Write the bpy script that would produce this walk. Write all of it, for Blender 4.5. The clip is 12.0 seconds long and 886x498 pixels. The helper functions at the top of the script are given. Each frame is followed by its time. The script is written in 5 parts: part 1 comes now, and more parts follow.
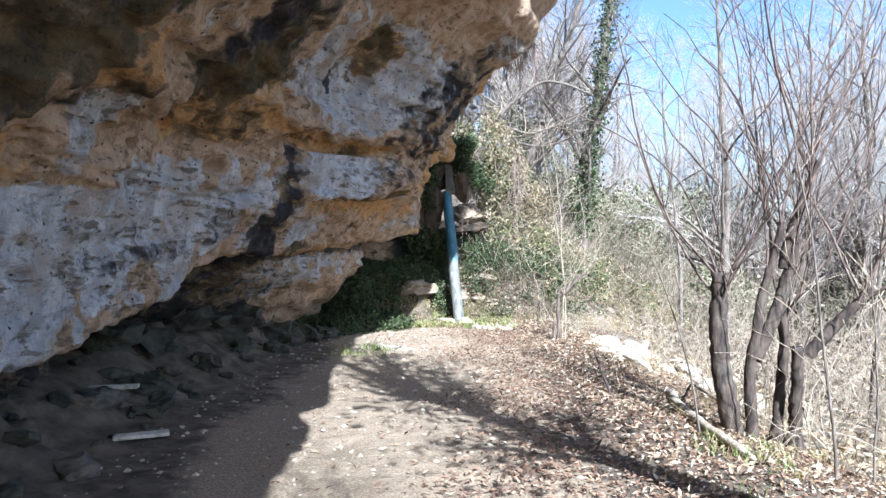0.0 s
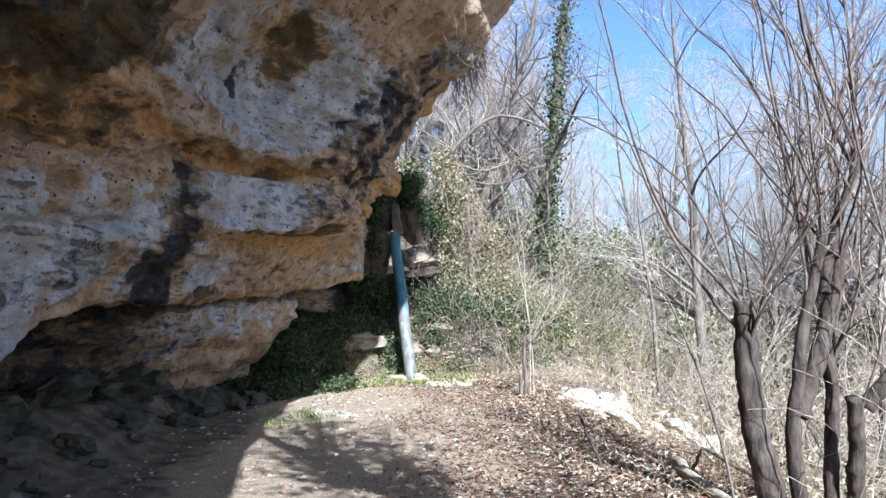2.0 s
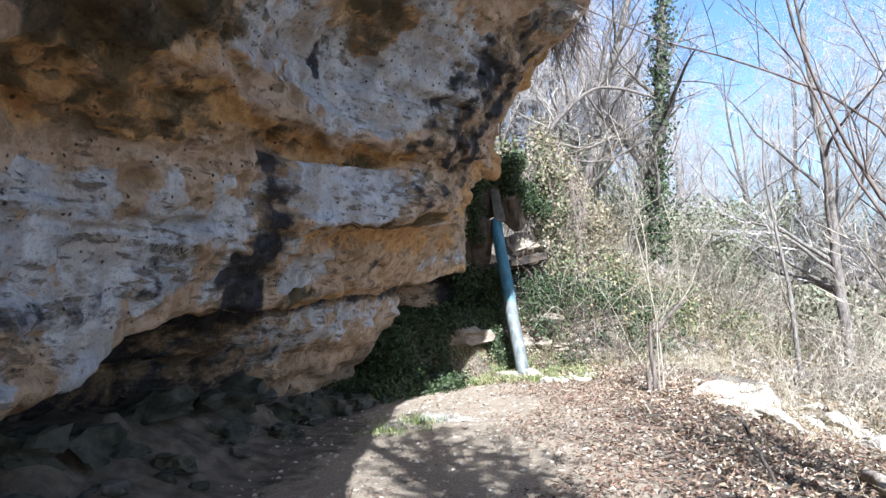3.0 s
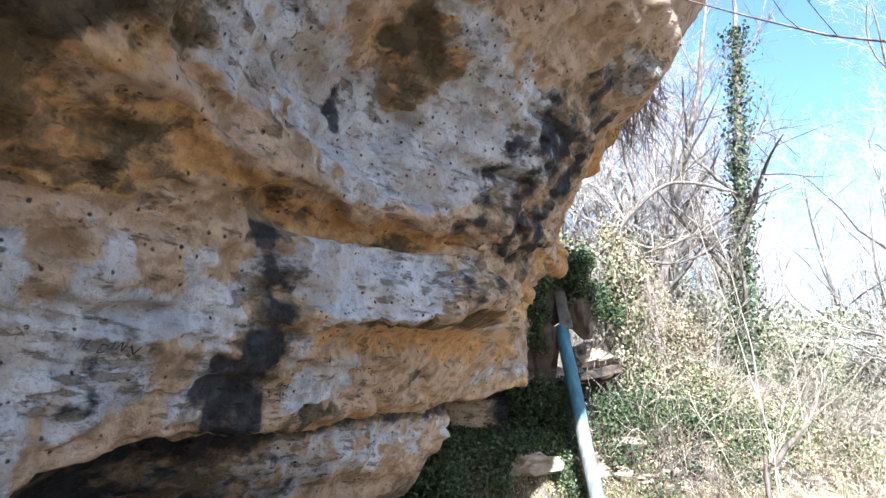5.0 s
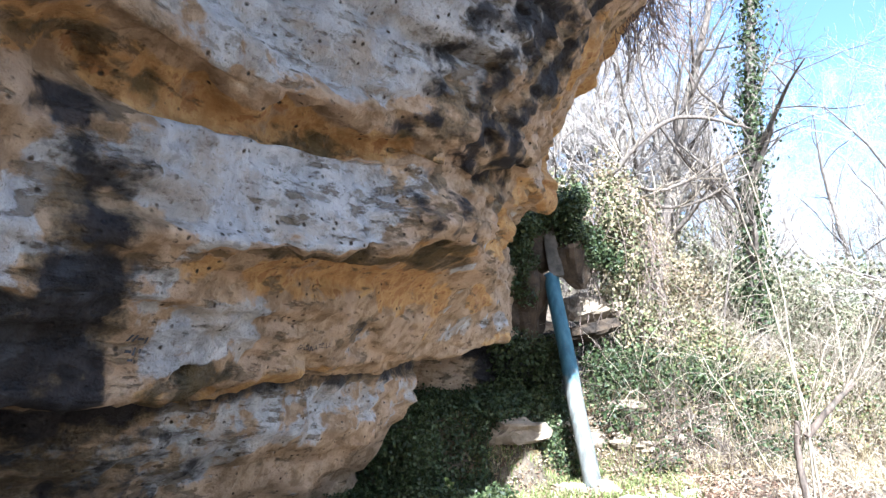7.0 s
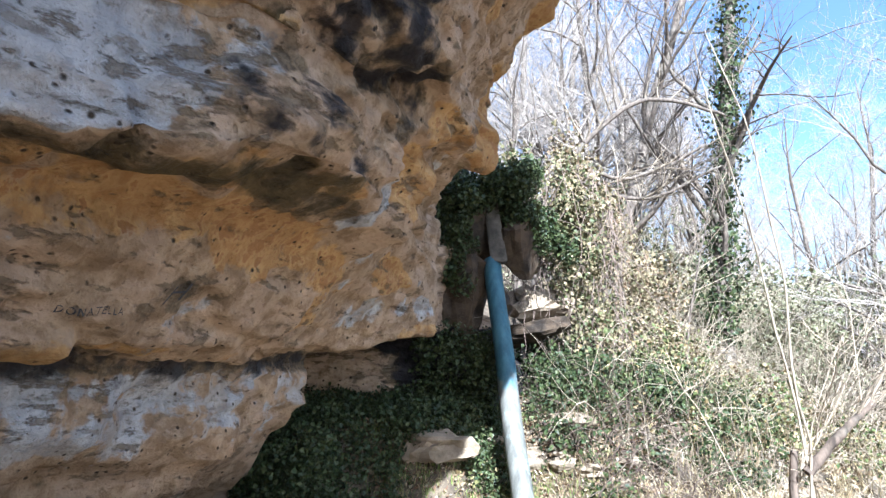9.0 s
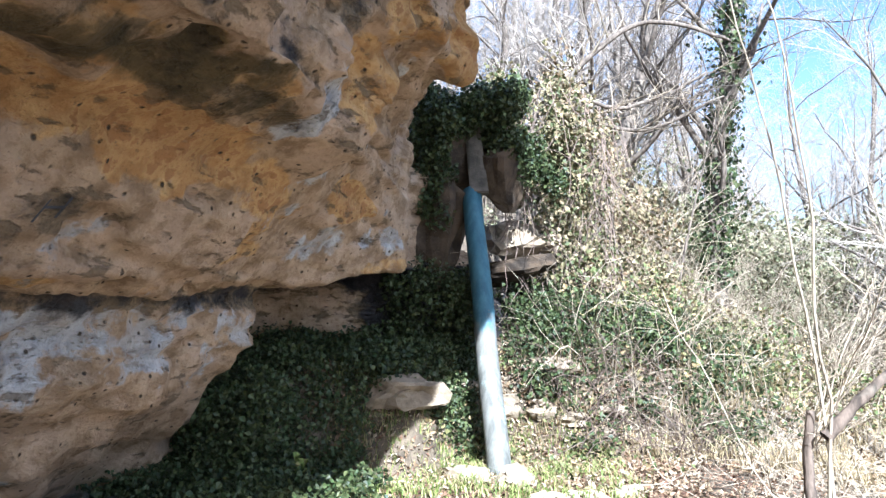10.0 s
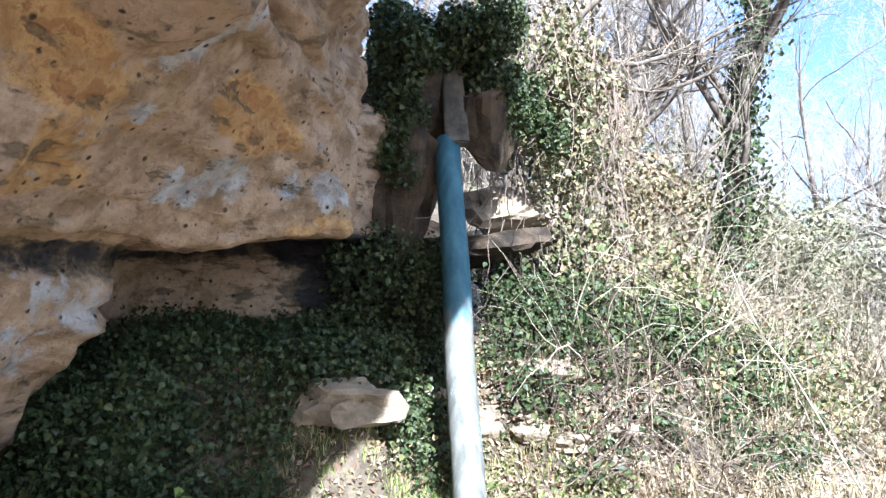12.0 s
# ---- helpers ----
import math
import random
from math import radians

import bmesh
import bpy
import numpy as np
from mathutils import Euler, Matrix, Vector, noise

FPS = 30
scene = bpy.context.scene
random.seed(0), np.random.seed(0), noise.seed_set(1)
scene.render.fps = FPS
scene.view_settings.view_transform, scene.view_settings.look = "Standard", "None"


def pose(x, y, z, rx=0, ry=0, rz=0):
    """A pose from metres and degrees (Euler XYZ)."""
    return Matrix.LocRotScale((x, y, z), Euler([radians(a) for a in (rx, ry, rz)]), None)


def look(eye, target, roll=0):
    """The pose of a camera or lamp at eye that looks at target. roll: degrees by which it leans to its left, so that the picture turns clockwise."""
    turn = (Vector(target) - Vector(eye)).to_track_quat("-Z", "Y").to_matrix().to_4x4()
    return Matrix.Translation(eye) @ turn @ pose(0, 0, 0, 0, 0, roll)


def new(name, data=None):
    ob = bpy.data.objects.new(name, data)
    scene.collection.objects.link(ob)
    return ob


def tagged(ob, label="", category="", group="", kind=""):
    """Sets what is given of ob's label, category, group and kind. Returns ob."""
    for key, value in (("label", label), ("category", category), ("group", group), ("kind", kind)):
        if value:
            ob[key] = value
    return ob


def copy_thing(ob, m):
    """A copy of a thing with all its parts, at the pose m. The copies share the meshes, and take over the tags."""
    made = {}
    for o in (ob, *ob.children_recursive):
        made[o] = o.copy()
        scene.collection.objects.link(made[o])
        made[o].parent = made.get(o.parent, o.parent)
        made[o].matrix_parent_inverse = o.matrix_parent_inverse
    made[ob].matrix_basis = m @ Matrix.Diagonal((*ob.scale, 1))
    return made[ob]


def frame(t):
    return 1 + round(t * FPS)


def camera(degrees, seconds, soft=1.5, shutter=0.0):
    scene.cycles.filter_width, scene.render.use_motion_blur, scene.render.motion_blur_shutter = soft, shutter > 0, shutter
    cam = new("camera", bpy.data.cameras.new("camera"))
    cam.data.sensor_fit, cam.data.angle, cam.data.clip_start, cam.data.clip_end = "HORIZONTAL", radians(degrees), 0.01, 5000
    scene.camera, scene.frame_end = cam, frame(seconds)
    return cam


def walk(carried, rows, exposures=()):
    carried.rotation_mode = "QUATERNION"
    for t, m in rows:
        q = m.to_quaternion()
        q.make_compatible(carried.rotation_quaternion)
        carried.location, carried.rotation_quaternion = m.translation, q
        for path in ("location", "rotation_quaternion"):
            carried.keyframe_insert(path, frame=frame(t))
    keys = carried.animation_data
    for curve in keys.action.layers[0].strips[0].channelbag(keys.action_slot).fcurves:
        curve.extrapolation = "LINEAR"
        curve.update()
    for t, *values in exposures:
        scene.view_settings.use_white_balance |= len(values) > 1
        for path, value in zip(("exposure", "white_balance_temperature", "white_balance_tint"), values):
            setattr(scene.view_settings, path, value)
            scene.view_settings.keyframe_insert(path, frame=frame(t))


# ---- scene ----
cam = camera(63.7, 12.0, soft=1.4)
METRES, EYE, TILT, LEAN, TURN = 9.5, 1.42, 0.0, 0.0, 0.0
ROWS = [
    (0.0, 0.0, 0.0, 0.0, 0.0, 0.0, -0.0),
    (0.5, -0.0, 0.0433, -0.0037, -3.54, -3.92, 3.3),
    (1.0, 0.0111, 0.0847, -0.0083, -3.7, 0.55, 2.38),
    (1.5, 0.0235, 0.1181, -0.0104, -8.49, -1.18, -0.61),
    (2.0, 0.0148, 0.1606, -0.0152, -3.48, 4.35, 1.88),
    (2.5, 0.0068, 0.1941, -0.0159, -1.16, 2.37, 4.65),
    (3.0, 0.0016, 0.2406, -0.0097, 4.41, 3.88, 4.57),
    (5.0, -0.0056, 0.387, -0.0068, 9.21, 13.36, 3.89),
    (5.5, -0.0037, 0.4233, -0.0064, 18.17, 16.67, 6.05),
    (6.0, -0.0049, 0.4543, -0.0098, 18.38, 12.36, 7.58),
    (6.5, 0.0046, 0.4938, -0.0082, 14.41, 10.4, 5.19),
    (7.0, 0.003, 0.54, -0.0055, 8.93, 10.12, 4.15),
    (7.5, 0.0059, 0.5763, -0.0056, 3.73, 10.73, 1.56),
    (9.5, 0.0293, 0.7535, -0.0153, 5.64, 9.95, 1.75),
    (10.0, 0.0319, 0.7893, -0.0118, 4.27, 5.52, 0.82),
    (10.5, 0.0262, 0.8341, -0.012, 1.56, 7.28, -0.29),
    (11.0, 0.0244, 0.8726, -0.0163, 1.56, 4.39, 0.78),
    (11.5, 0.0307, 0.9175, -0.0146, 3.18, 4.13, 1.66),
    (12.0, 0.0344, 0.9647, -0.0161, 2.75, 4.86, -0.88),
]
STOPS = [(0.0, 2.0), (1.5, 1.93), (2.0, 1.76), (2.5, 1.78), (3.2, 2.0), (5.0, 2.58), (5.5, 2.97), (6.0, 3.12), (6.5, 3.1), (7.0, 2.6), (7.5, 2.36), (9.5, 2.3), (10.5, 2.38), (12.0, 2.44)]
EXPOSURES = [(t, stops, 5120 if t < 4 else 5220, 7) for t, stops in STOPS]
walk(cam, [(t, pose(0, 0, EYE, TILT, LEAN, TURN) @ pose(METRES * x, METRES * y, METRES * z, 90 + pitch, roll, yaw)) for t, x, y, z, yaw, pitch, roll in ROWS], EXPOSURES)

# ---- world and sun ----
SUN_EL, SUN_AZ = 40.0, 160.0          # degrees above the horizon; clockwise from +y
to_sun = Vector((math.sin(radians(SUN_AZ)) * math.cos(radians(SUN_EL)), math.cos(radians(SUN_AZ)) * math.cos(radians(SUN_EL)), math.sin(radians(SUN_EL))))
world = bpy.data.worlds.new("world")
scene.world = world
world.use_nodes = True
sky = world.node_tree.nodes.new("ShaderNodeTexSky")
sky.sky_type, sky.sun_disc = "NISHITA", False
sky.sun_elevation, sky.sun_rotation = radians(SUN_EL), radians(SUN_AZ)
sky.air_density, sky.dust_density, sky.ozone_density = 1.0, 2.0, 2.0
world.node_tree.links.new(sky.outputs[0], world.node_tree.nodes["Background"].inputs[0])
world.node_tree.nodes["Background"].inputs[1].default_value = 0.072
sun = new("sun", bpy.data.lights.new("sun", "SUN"))
sun.data.energy, sun.data.angle, sun.data.color = 4.7, radians(0.55), (1.0, 0.965, 0.92)
sun.matrix_world = look(to_sun * 40, (0, 0, 0))


# ---- materials ----
class Nodes:
    """A small builder for procedural materials."""

    def __init__(self, name, rough=0.85):
        self.mat = bpy.data.materials.new(name)
        self.mat.use_nodes = True
        self.tree = self.mat.node_tree
        self.shader = self.tree.nodes["Principled BSDF"]
        self.shader.inputs["Roughness"].default_value = rough
        self.shader.inputs["Specular IOR Level"].default_value = 0.25
        self.place = self.tree.nodes.new("ShaderNodeNewGeometry").outputs["Position"]

    def plug(self, socket, value):
        if isinstance(value, bpy.types.NodeSocket):
            self.tree.links.new(value, socket)
        elif isinstance(value, (tuple, list)):
            socket.default_value = (*value, 1.0) if len(value) == 3 and socket.type == "RGBA" else value
        else:
            socket.default_value = value

    def noise(self, scale, detail=4.0, rough=0.55, stretch=None, place=None):
        n = self.tree.nodes.new("ShaderNodeTexNoise")
        n.inputs["Scale"].default_value, n.inputs["Detail"].default_value, n.inputs["Roughness"].default_value = scale, detail, rough
        where = self.place if place is None else place
        if stretch:
            m = self.tree.nodes.new("ShaderNodeMapping")
            m.inputs["Scale"].default_value = stretch
            self.tree.links.new(where, m.inputs["Vector"])
            where = m.outputs[0]
        self.tree.links.new(where, n.inputs["Vector"])
        return n.outputs[0]

    def cells(self, scale, feature="F1"):
        n = self.tree.nodes.new("ShaderNodeTexVoronoi")
        n.feature = feature
        n.inputs["Scale"].default_value = scale
        self.tree.links.new(self.place, n.inputs["Vector"])
        return n.outputs["Distance"]

    def ramp(self, fac, low, high, a=0.0, b=1.0):
        n = self.tree.nodes.new("ShaderNodeMapRange")
        n.interpolation_type = "SMOOTHSTEP"
        for i, v in enumerate((fac, low, high, a, b)):
            self.plug(n.inputs[i], v)
        return n.outputs[0]

    def sums(self, kind, a, b):
        n = self.tree.nodes.new("ShaderNodeMath")
        n.operation = kind
        self.plug(n.inputs[0], a)
        self.plug(n.inputs[1], b)
        return n.outputs[0]

    def mix(self, fac, a, b, blend="MIX"):
        n = self.tree.nodes.new("ShaderNodeMix")
        n.data_type, n.blend_type = "RGBA", blend
        self.plug(n.inputs[0], fac)
        self.plug(n.inputs[6], a)
        self.plug(n.inputs[7], b)
        return n.outputs[2]

    def channel(self, name):
        a = self.tree.nodes.new("ShaderNodeAttribute")
        a.attribute_name = name
        s = self.tree.nodes.new("ShaderNodeSeparateColor")
        self.tree.links.new(a.outputs["Color"], s.inputs[0])
        return s.outputs

    def island(self):
        return self.tree.nodes.new("ShaderNodeNewGeometry").outputs["Random Per Island"]

    def bump(self, height, distance, strength=1.0):
        n = self.tree.nodes.new("ShaderNodeBump")
        n.inputs["Distance"].default_value, n.inputs["Strength"].default_value = distance, strength
        self.tree.links.new(height, n.inputs["Height"])
        if self.shader.inputs["Normal"].is_linked:
            self.tree.links.new(self.shader.inputs["Normal"].links[0].from_socket, n.inputs["Normal"])
        self.tree.links.new(n.outputs[0], self.shader.inputs["Normal"])

    def color(self, value):
        self.plug(self.shader.inputs["Base Color"], value)
        return self.mat


def rock_material():
    n = Nodes("limestone", 0.92)
    pale, dark, ochre = n.channel("strata")[:3]
    fine = n.noise(42.0, 6.0, 0.65)
    mid = n.noise(8.0, 7.0, 0.62)
    big = n.noise(1.9, 6.0, 0.62)
    blot = n.noise(4.2, 7.0, 0.6, stretch=(1.0, 0.8, 1.3))
    run = n.noise(6.0, 5.0, 0.6, stretch=(1.0, 1.0, 0.25))
    seam = n.noise(7.5, 5.0, 0.6, stretch=(1.0, 0.6, 2.4))
    off = lambda f, k: n.sums("MULTIPLY", n.sums("SUBTRACT", f, 0.5), k)
    c = n.mix(n.ramp(mid, 0.36, 0.66), (0.27, 0.185, 0.11), (0.46, 0.34, 0.225))
    c = n.mix(n.ramp(n.sums("ADD", off(blot, 2.2), off(big, 1.0)), -0.05, 0.12, 0.0, 0.55), c, (0.52, 0.385, 0.275))
    c = n.mix(n.ramp(n.sums("ADD", ochre, off(blot, 2.4)), 0.42, 0.72), c, n.mix(n.ramp(mid, 0.35, 0.65), (0.38, 0.215, 0.085), (0.56, 0.37, 0.165)))
    c = n.mix(n.ramp(n.sums("ADD", ochre, off(mid, 2.6)), 0.95, 1.15, 0.0, 0.75), c, (0.30, 0.14, 0.055))
    olive = n.noise(3.1, 6.0, 0.62, stretch=(1.0, 0.6, 1.5))
    c = n.mix(n.ramp(n.sums("ADD", n.sums("MULTIPLY", dark, 0.35), olive), 0.63, 0.72, 0.0, 0.75), c, n.mix(n.ramp(fine, 0.4, 0.6), (0.085, 0.068, 0.042), (0.20, 0.155, 0.095)))
    white = n.mix(n.ramp(run, 0.32, 0.68), (0.33, 0.335, 0.35), (0.53, 0.53, 0.53))
    white = n.mix(n.ramp(fine, 0.34, 0.46, 0.5, 0.0), white, (0.24, 0.22, 0.20))
    white = n.mix(n.ramp(n.noise(2.6, 6.0, 0.65), 0.48, 0.60, 0.0, 0.6), white, (0.36, 0.30, 0.235))
    white = n.mix(n.ramp(n.noise(11.0, 5.0, 0.6, stretch=(1.0, 0.7, 1.4)), 0.56, 0.66, 0.0, 0.55), white, (0.25, 0.25, 0.26))
    c = n.mix(n.ramp(n.sums("ADD", pale, n.sums("ADD", off(blot, 2.1), off(run, 0.9))), 0.38, 0.62), c, white)
    c = n.mix(n.ramp(n.noise(3.3, 5.0, 0.6, stretch=(1.0, 0.7, 1.2)), 0.3, 0.7, 0.0, 0.3), c, n.mix(1.0, c, (0.5, 0.5, 0.53), "MULTIPLY"))
    # thin bedding lines, weathered seams, pits and specks
    lines = n.noise(9.0, 6.0, 0.62, stretch=(0.8, 0.6, 1.9))
    c = n.mix(n.sums("MULTIPLY", n.ramp(lines, 0.57, 0.66, 0.0, 0.5), n.ramp(pale, 0.2, 0.6)), c, n.mix(mid, (0.10, 0.085, 0.06), (0.24, 0.19, 0.12)))
    seams = n.ramp(n.sums("ADD", n.sums("ADD", seam, off(big, 0.5)), n.sums("MULTIPLY", n.ramp(dark, 0.05, 0.3), 0.085)), 0.595, 0.68)
    c = n.mix(n.sums("MULTIPLY", seams, 0.72), c, n.mix(mid, (0.07, 0.058, 0.042), (0.20, 0.15, 0.09)))
    pits = n.sums("MULTIPLY", n.ramp(n.cells(13.0), 0.08, 0.2, 1.0, 0.0), n.ramp(mid, 0.43, 0.52))
    c = n.mix(pits, c, (0.06, 0.045, 0.032))
    c = n.mix(n.ramp(fine, 0.29, 0.40, 0.5, 0.0), c, (0.10, 0.08, 0.06))
    # the dark channel carries both water stain and painted shade
    edge = n.sums("ADD", n.sums("ADD", off(blot, 1.9), off(run, 0.9)), off(mid, 0.8))
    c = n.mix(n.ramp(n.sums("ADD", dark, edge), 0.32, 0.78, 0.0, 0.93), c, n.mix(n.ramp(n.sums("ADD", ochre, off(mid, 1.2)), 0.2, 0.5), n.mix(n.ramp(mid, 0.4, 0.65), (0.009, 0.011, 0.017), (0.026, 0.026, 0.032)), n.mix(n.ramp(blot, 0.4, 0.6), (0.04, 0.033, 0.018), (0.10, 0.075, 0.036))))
    c = n.mix(1.0, c, (0.98, 0.96, 0.95), "MULTIPLY")
    n.bump(seams, -0.03, 0.8)
    n.bump(n.ramp(lines, 0.54, 0.68), -0.015, 0.6)
    n.bump(mid, 0.06, 0.8)
    n.bump(fine, 0.016, 0.9)
    n.bump(pits, -0.02, 0.8)
    return n.color(c)


def ground_material():
    n = Nodes("earth", 0.95)
    trod_lit, grass, rubble = n.channel("cover")[:3]
    fine = n.noise(60.0, 6.0, 0.65)
    mid = n.noise(6.0, 6.0, 0.6)
    c = n.mix(n.ramp(mid, 0.3, 0.7), (0.062, 0.049, 0.035), (0.165, 0.127, 0.088))
    c = n.mix(n.ramp(n.sums("ADD", trod_lit, n.sums("SUBTRACT", mid, 0.5)), 0.3, 0.8), c, n.mix(n.ramp(fine, 0.3, 0.7), (0.17, 0.125, 0.08), (0.35, 0.272, 0.188)))
    c = n.mix(n.ramp(n.sums("ADD", grass, n.sums("SUBTRACT", mid, 0.5)), 0.4, 0.8), c, n.mix(fine, (0.07, 0.085, 0.025), (0.24, 0.22, 0.09)))
    c = n.mix(n.ramp(n.sums("ADD", rubble, n.sums("MULTIPLY", n.sums("SUBTRACT", fine, 0.5), 2.0)), 0.5, 0.9), c, (0.44, 0.39, 0.32))
    n.bump(mid, 0.05, 0.6)
    n.bump(fine, 0.015, 0.9)
    return n.color(c)


def bark_material(name, low, high, lichen=0.0):
    n = Nodes(name, 0.9)
    grain = n.noise(26.0, 5.0, 0.6, stretch=(1.0, 1.0, 0.25))
    blot = n.noise(5.0, 4.0, 0.6)
    c = n.mix(n.ramp(grain, 0.3, 0.7), low, high)
    c = n.mix(n.ramp(blot, 0.5, 0.75, 0.0, lichen), c, (0.34, 0.34, 0.27))
    n.bump(grain, 0.012, 0.9)
    return n.color(c)


def leaf_material(name, colours, rough=0.55):
    n = Nodes(name, rough)
    pick = n.island()
    c = colours[0]
    for i, k in enumerate(colours[1:]):
        edge = (i + 1) / len(colours)
        c = n.mix(n.ramp(pick, edge - 0.08, edge + 0.08), c, k)
    c = n.mix(n.ramp(n.noise(40.0, 3.0), 0.3, 0.7, 0.0, 0.35), c, (0.10, 0.08, 0.04))
    return n.color(c)


def stone_material(name, low, high):
    n = Nodes(name, 0.9)
    mid, fine = n.noise(6.0, 6.0, 0.6), n.noise(45.0, 5.0, 0.6)
    c = n.mix(n.ramp(mid, 0.3, 0.7), low, high)
    c = n.mix(n.ramp(fine, 0.28, 0.42, 0.6, 0.0), c, (0.12, 0.10, 0.07))
    n.bump(mid, 0.03, 0.6)
    n.bump(fine, 0.01, 0.7)
    return n.color(c)


def paint_material():
    """Blue-green paint that has flaked off the lower half down to a whitewashed pipe."""
    n = Nodes("worn_paint", 0.5)
    blot, fine = n.noise(5.0, 6.0, 0.65), n.noise(50.0, 5.0, 0.6)
    run = n.noise(16.0, 5.0, 0.6, stretch=(1.0, 1.0, 0.15))
    split = n.tree.nodes.new("ShaderNodeSeparateXYZ")
    n.tree.links.new(n.place, split.inputs[0])
    level = n.sums("ADD", split.outputs[2], n.sums("MULTIPLY", n.sums("SUBTRACT", blot, 0.5), 0.7))
    blue = n.mix(n.ramp(run, 0.3, 0.7), (0.032, 0.085, 0.115), (0.065, 0.145, 0.18))
    bare = n.mix(n.ramp(run, 0.3, 0.7), (0.085, 0.085, 0.076), (0.19, 0.19, 0.17))
    bare = n.mix(n.ramp(blot, 0.56, 0.66, 0.0, 0.6), bare, (0.30, 0.42, 0.41))
    c = n.mix(n.ramp(level, 1.16, 1.34), bare, blue)
    c = n.mix(n.ramp(fine, 0.26, 0.36, 0.7, 0.0), c, (0.20, 0.12, 0.07))
    n.bump(fine, 0.004, 0.6)
    return n.color(c)


ROCK = rock_material()
EARTH = ground_material()
BARK_DARK = bark_material("dark_bark", (0.022, 0.017, 0.015), (0.095, 0.07, 0.052), 0.12)
BARK_BROWN = bark_material("red_brown_bark", (0.055, 0.042, 0.033), (0.17, 0.128, 0.098), 0.2)
BARK_GREY = bark_material("grey_bark", (0.075, 0.06, 0.048), (0.20, 0.162, 0.13), 0.22)
TWIG_PALE = bark_material("pale_twigs", (0.22, 0.175, 0.125), (0.43, 0.36, 0.265))
TWIG_GREY = bark_material("grey_twigs", (0.22, 0.175, 0.125), (0.44, 0.36, 0.265))
TWIG_LILAC = bark_material("wood_twigs", (0.25, 0.21, 0.18), (0.48, 0.42, 0.36))
TWIG_BROWN = bark_material("brown_twigs", (0.07, 0.05, 0.042), (0.19, 0.14, 0.11))
IVY = leaf_material("ivy_leaves", [(0.012, 0.027, 0.010), (0.020, 0.042, 0.014), (0.034, 0.060, 0.019), (0.065, 0.085, 0.030)], 0.5)
BUSH_PALE = leaf_material("grey_green_leaves", [(0.12, 0.132, 0.072), (0.198, 0.198, 0.114), (0.3, 0.27, 0.168)], 0.55)
BUSH = leaf_material("bush_leaves", [(0.054, 0.084, 0.029), (0.108, 0.138, 0.048), (0.192, 0.186, 0.078), (0.288, 0.216, 0.108)], 0.5)
BUSH_DRY = leaf_material("half_dry_leaves", [(0.12, 0.114, 0.054), (0.204, 0.168, 0.09), (0.288, 0.222, 0.132), (0.156, 0.102, 0.06)], 0.6)
CLIMBER = leaf_material("climber_leaves", [(0.06, 0.078, 0.03), (0.12, 0.126, 0.054), (0.204, 0.168, 0.09), (0.324, 0.258, 0.156)], 0.55)
LITTER = leaf_material("dry_leaves", [(0.095, 0.05, 0.034), (0.165, 0.088, 0.058), (0.24, 0.14, 0.09), (0.36, 0.25, 0.165)], 0.7)
PALE_LITTER = leaf_material("bleached_leaves", [(0.20, 0.13, 0.075), (0.33, 0.24, 0.15), (0.48, 0.40, 0.29)], 0.7)
GRASS = leaf_material("grass_blades", [(0.10, 0.15, 0.03), (0.17, 0.22, 0.05), (0.33, 0.30, 0.13)], 0.6)
STRAW = leaf_material("straw", [(0.30, 0.23, 0.125), (0.42, 0.34, 0.20), (0.20, 0.15, 0.08)], 0.7)
STONE = stone_material("pale_stone", (0.27, 0.215, 0.15), (0.50, 0.43, 0.34))
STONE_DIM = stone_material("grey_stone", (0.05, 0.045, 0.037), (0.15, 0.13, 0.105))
# mossy stone with the overhang's shade put into its colour
STONE_DARK = stone_material("mossy_shaded_stone", (0.018, 0.02, 0.014), (0.075, 0.07, 0.052))
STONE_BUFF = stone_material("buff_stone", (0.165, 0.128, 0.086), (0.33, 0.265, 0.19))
# brown rock round the post head, its colour darkened to stand for shade
STONE_SHADED = stone_material("shaded_rock", (0.022, 0.017, 0.013), (0.078, 0.054, 0.034))
PAINT = paint_material()
WOOD = bark_material("weathered_plank", (0.34, 0.30, 0.24), (0.58, 0.53, 0.45))
INK = stone_material("black_paint", (0.03, 0.03, 0.035), (0.06, 0.06, 0.07))


# ---- mesh helpers ----
def mesh_object(name, verts, faces, material, smooth=True, parent=None, label=""):
    me = bpy.data.meshes.new(name)
    me.from_pydata(verts if isinstance(verts, list) else verts.tolist(), [], faces if isinstance(faces, list) else faces.tolist())
    me.materials.append(material)
    if smooth:
        me.polygons.foreach_set("use_smooth", np.ones(len(me.polygons), dtype=bool))
    me.update()
    ob = new(name, me)
    ob.parent = parent
    if label:
        ob["label"] = label
    return ob


def part(name, bm, material, parent, label=""):
    me = bpy.data.meshes.new(name)
    bm.to_mesh(me)
    bm.free()
    me.materials.append(material)
    ob = new(name, me)
    ob.parent = parent
    if label:
        ob["label"] = label
    return ob


def lattice(p):
    """A value between 0 and 1 for whole-number places p (n x 3)."""
    h = (p[:, 0] * 374761393 + p[:, 1] * 668265263 + p[:, 2] * 2147483647) & 0xFFFFFFFF
    h = ((h ^ (h >> 13)) * 1274126177) & 0xFFFFFFFF
    return ((h ^ (h >> 16)) & 0xFFFF) / 65535.0


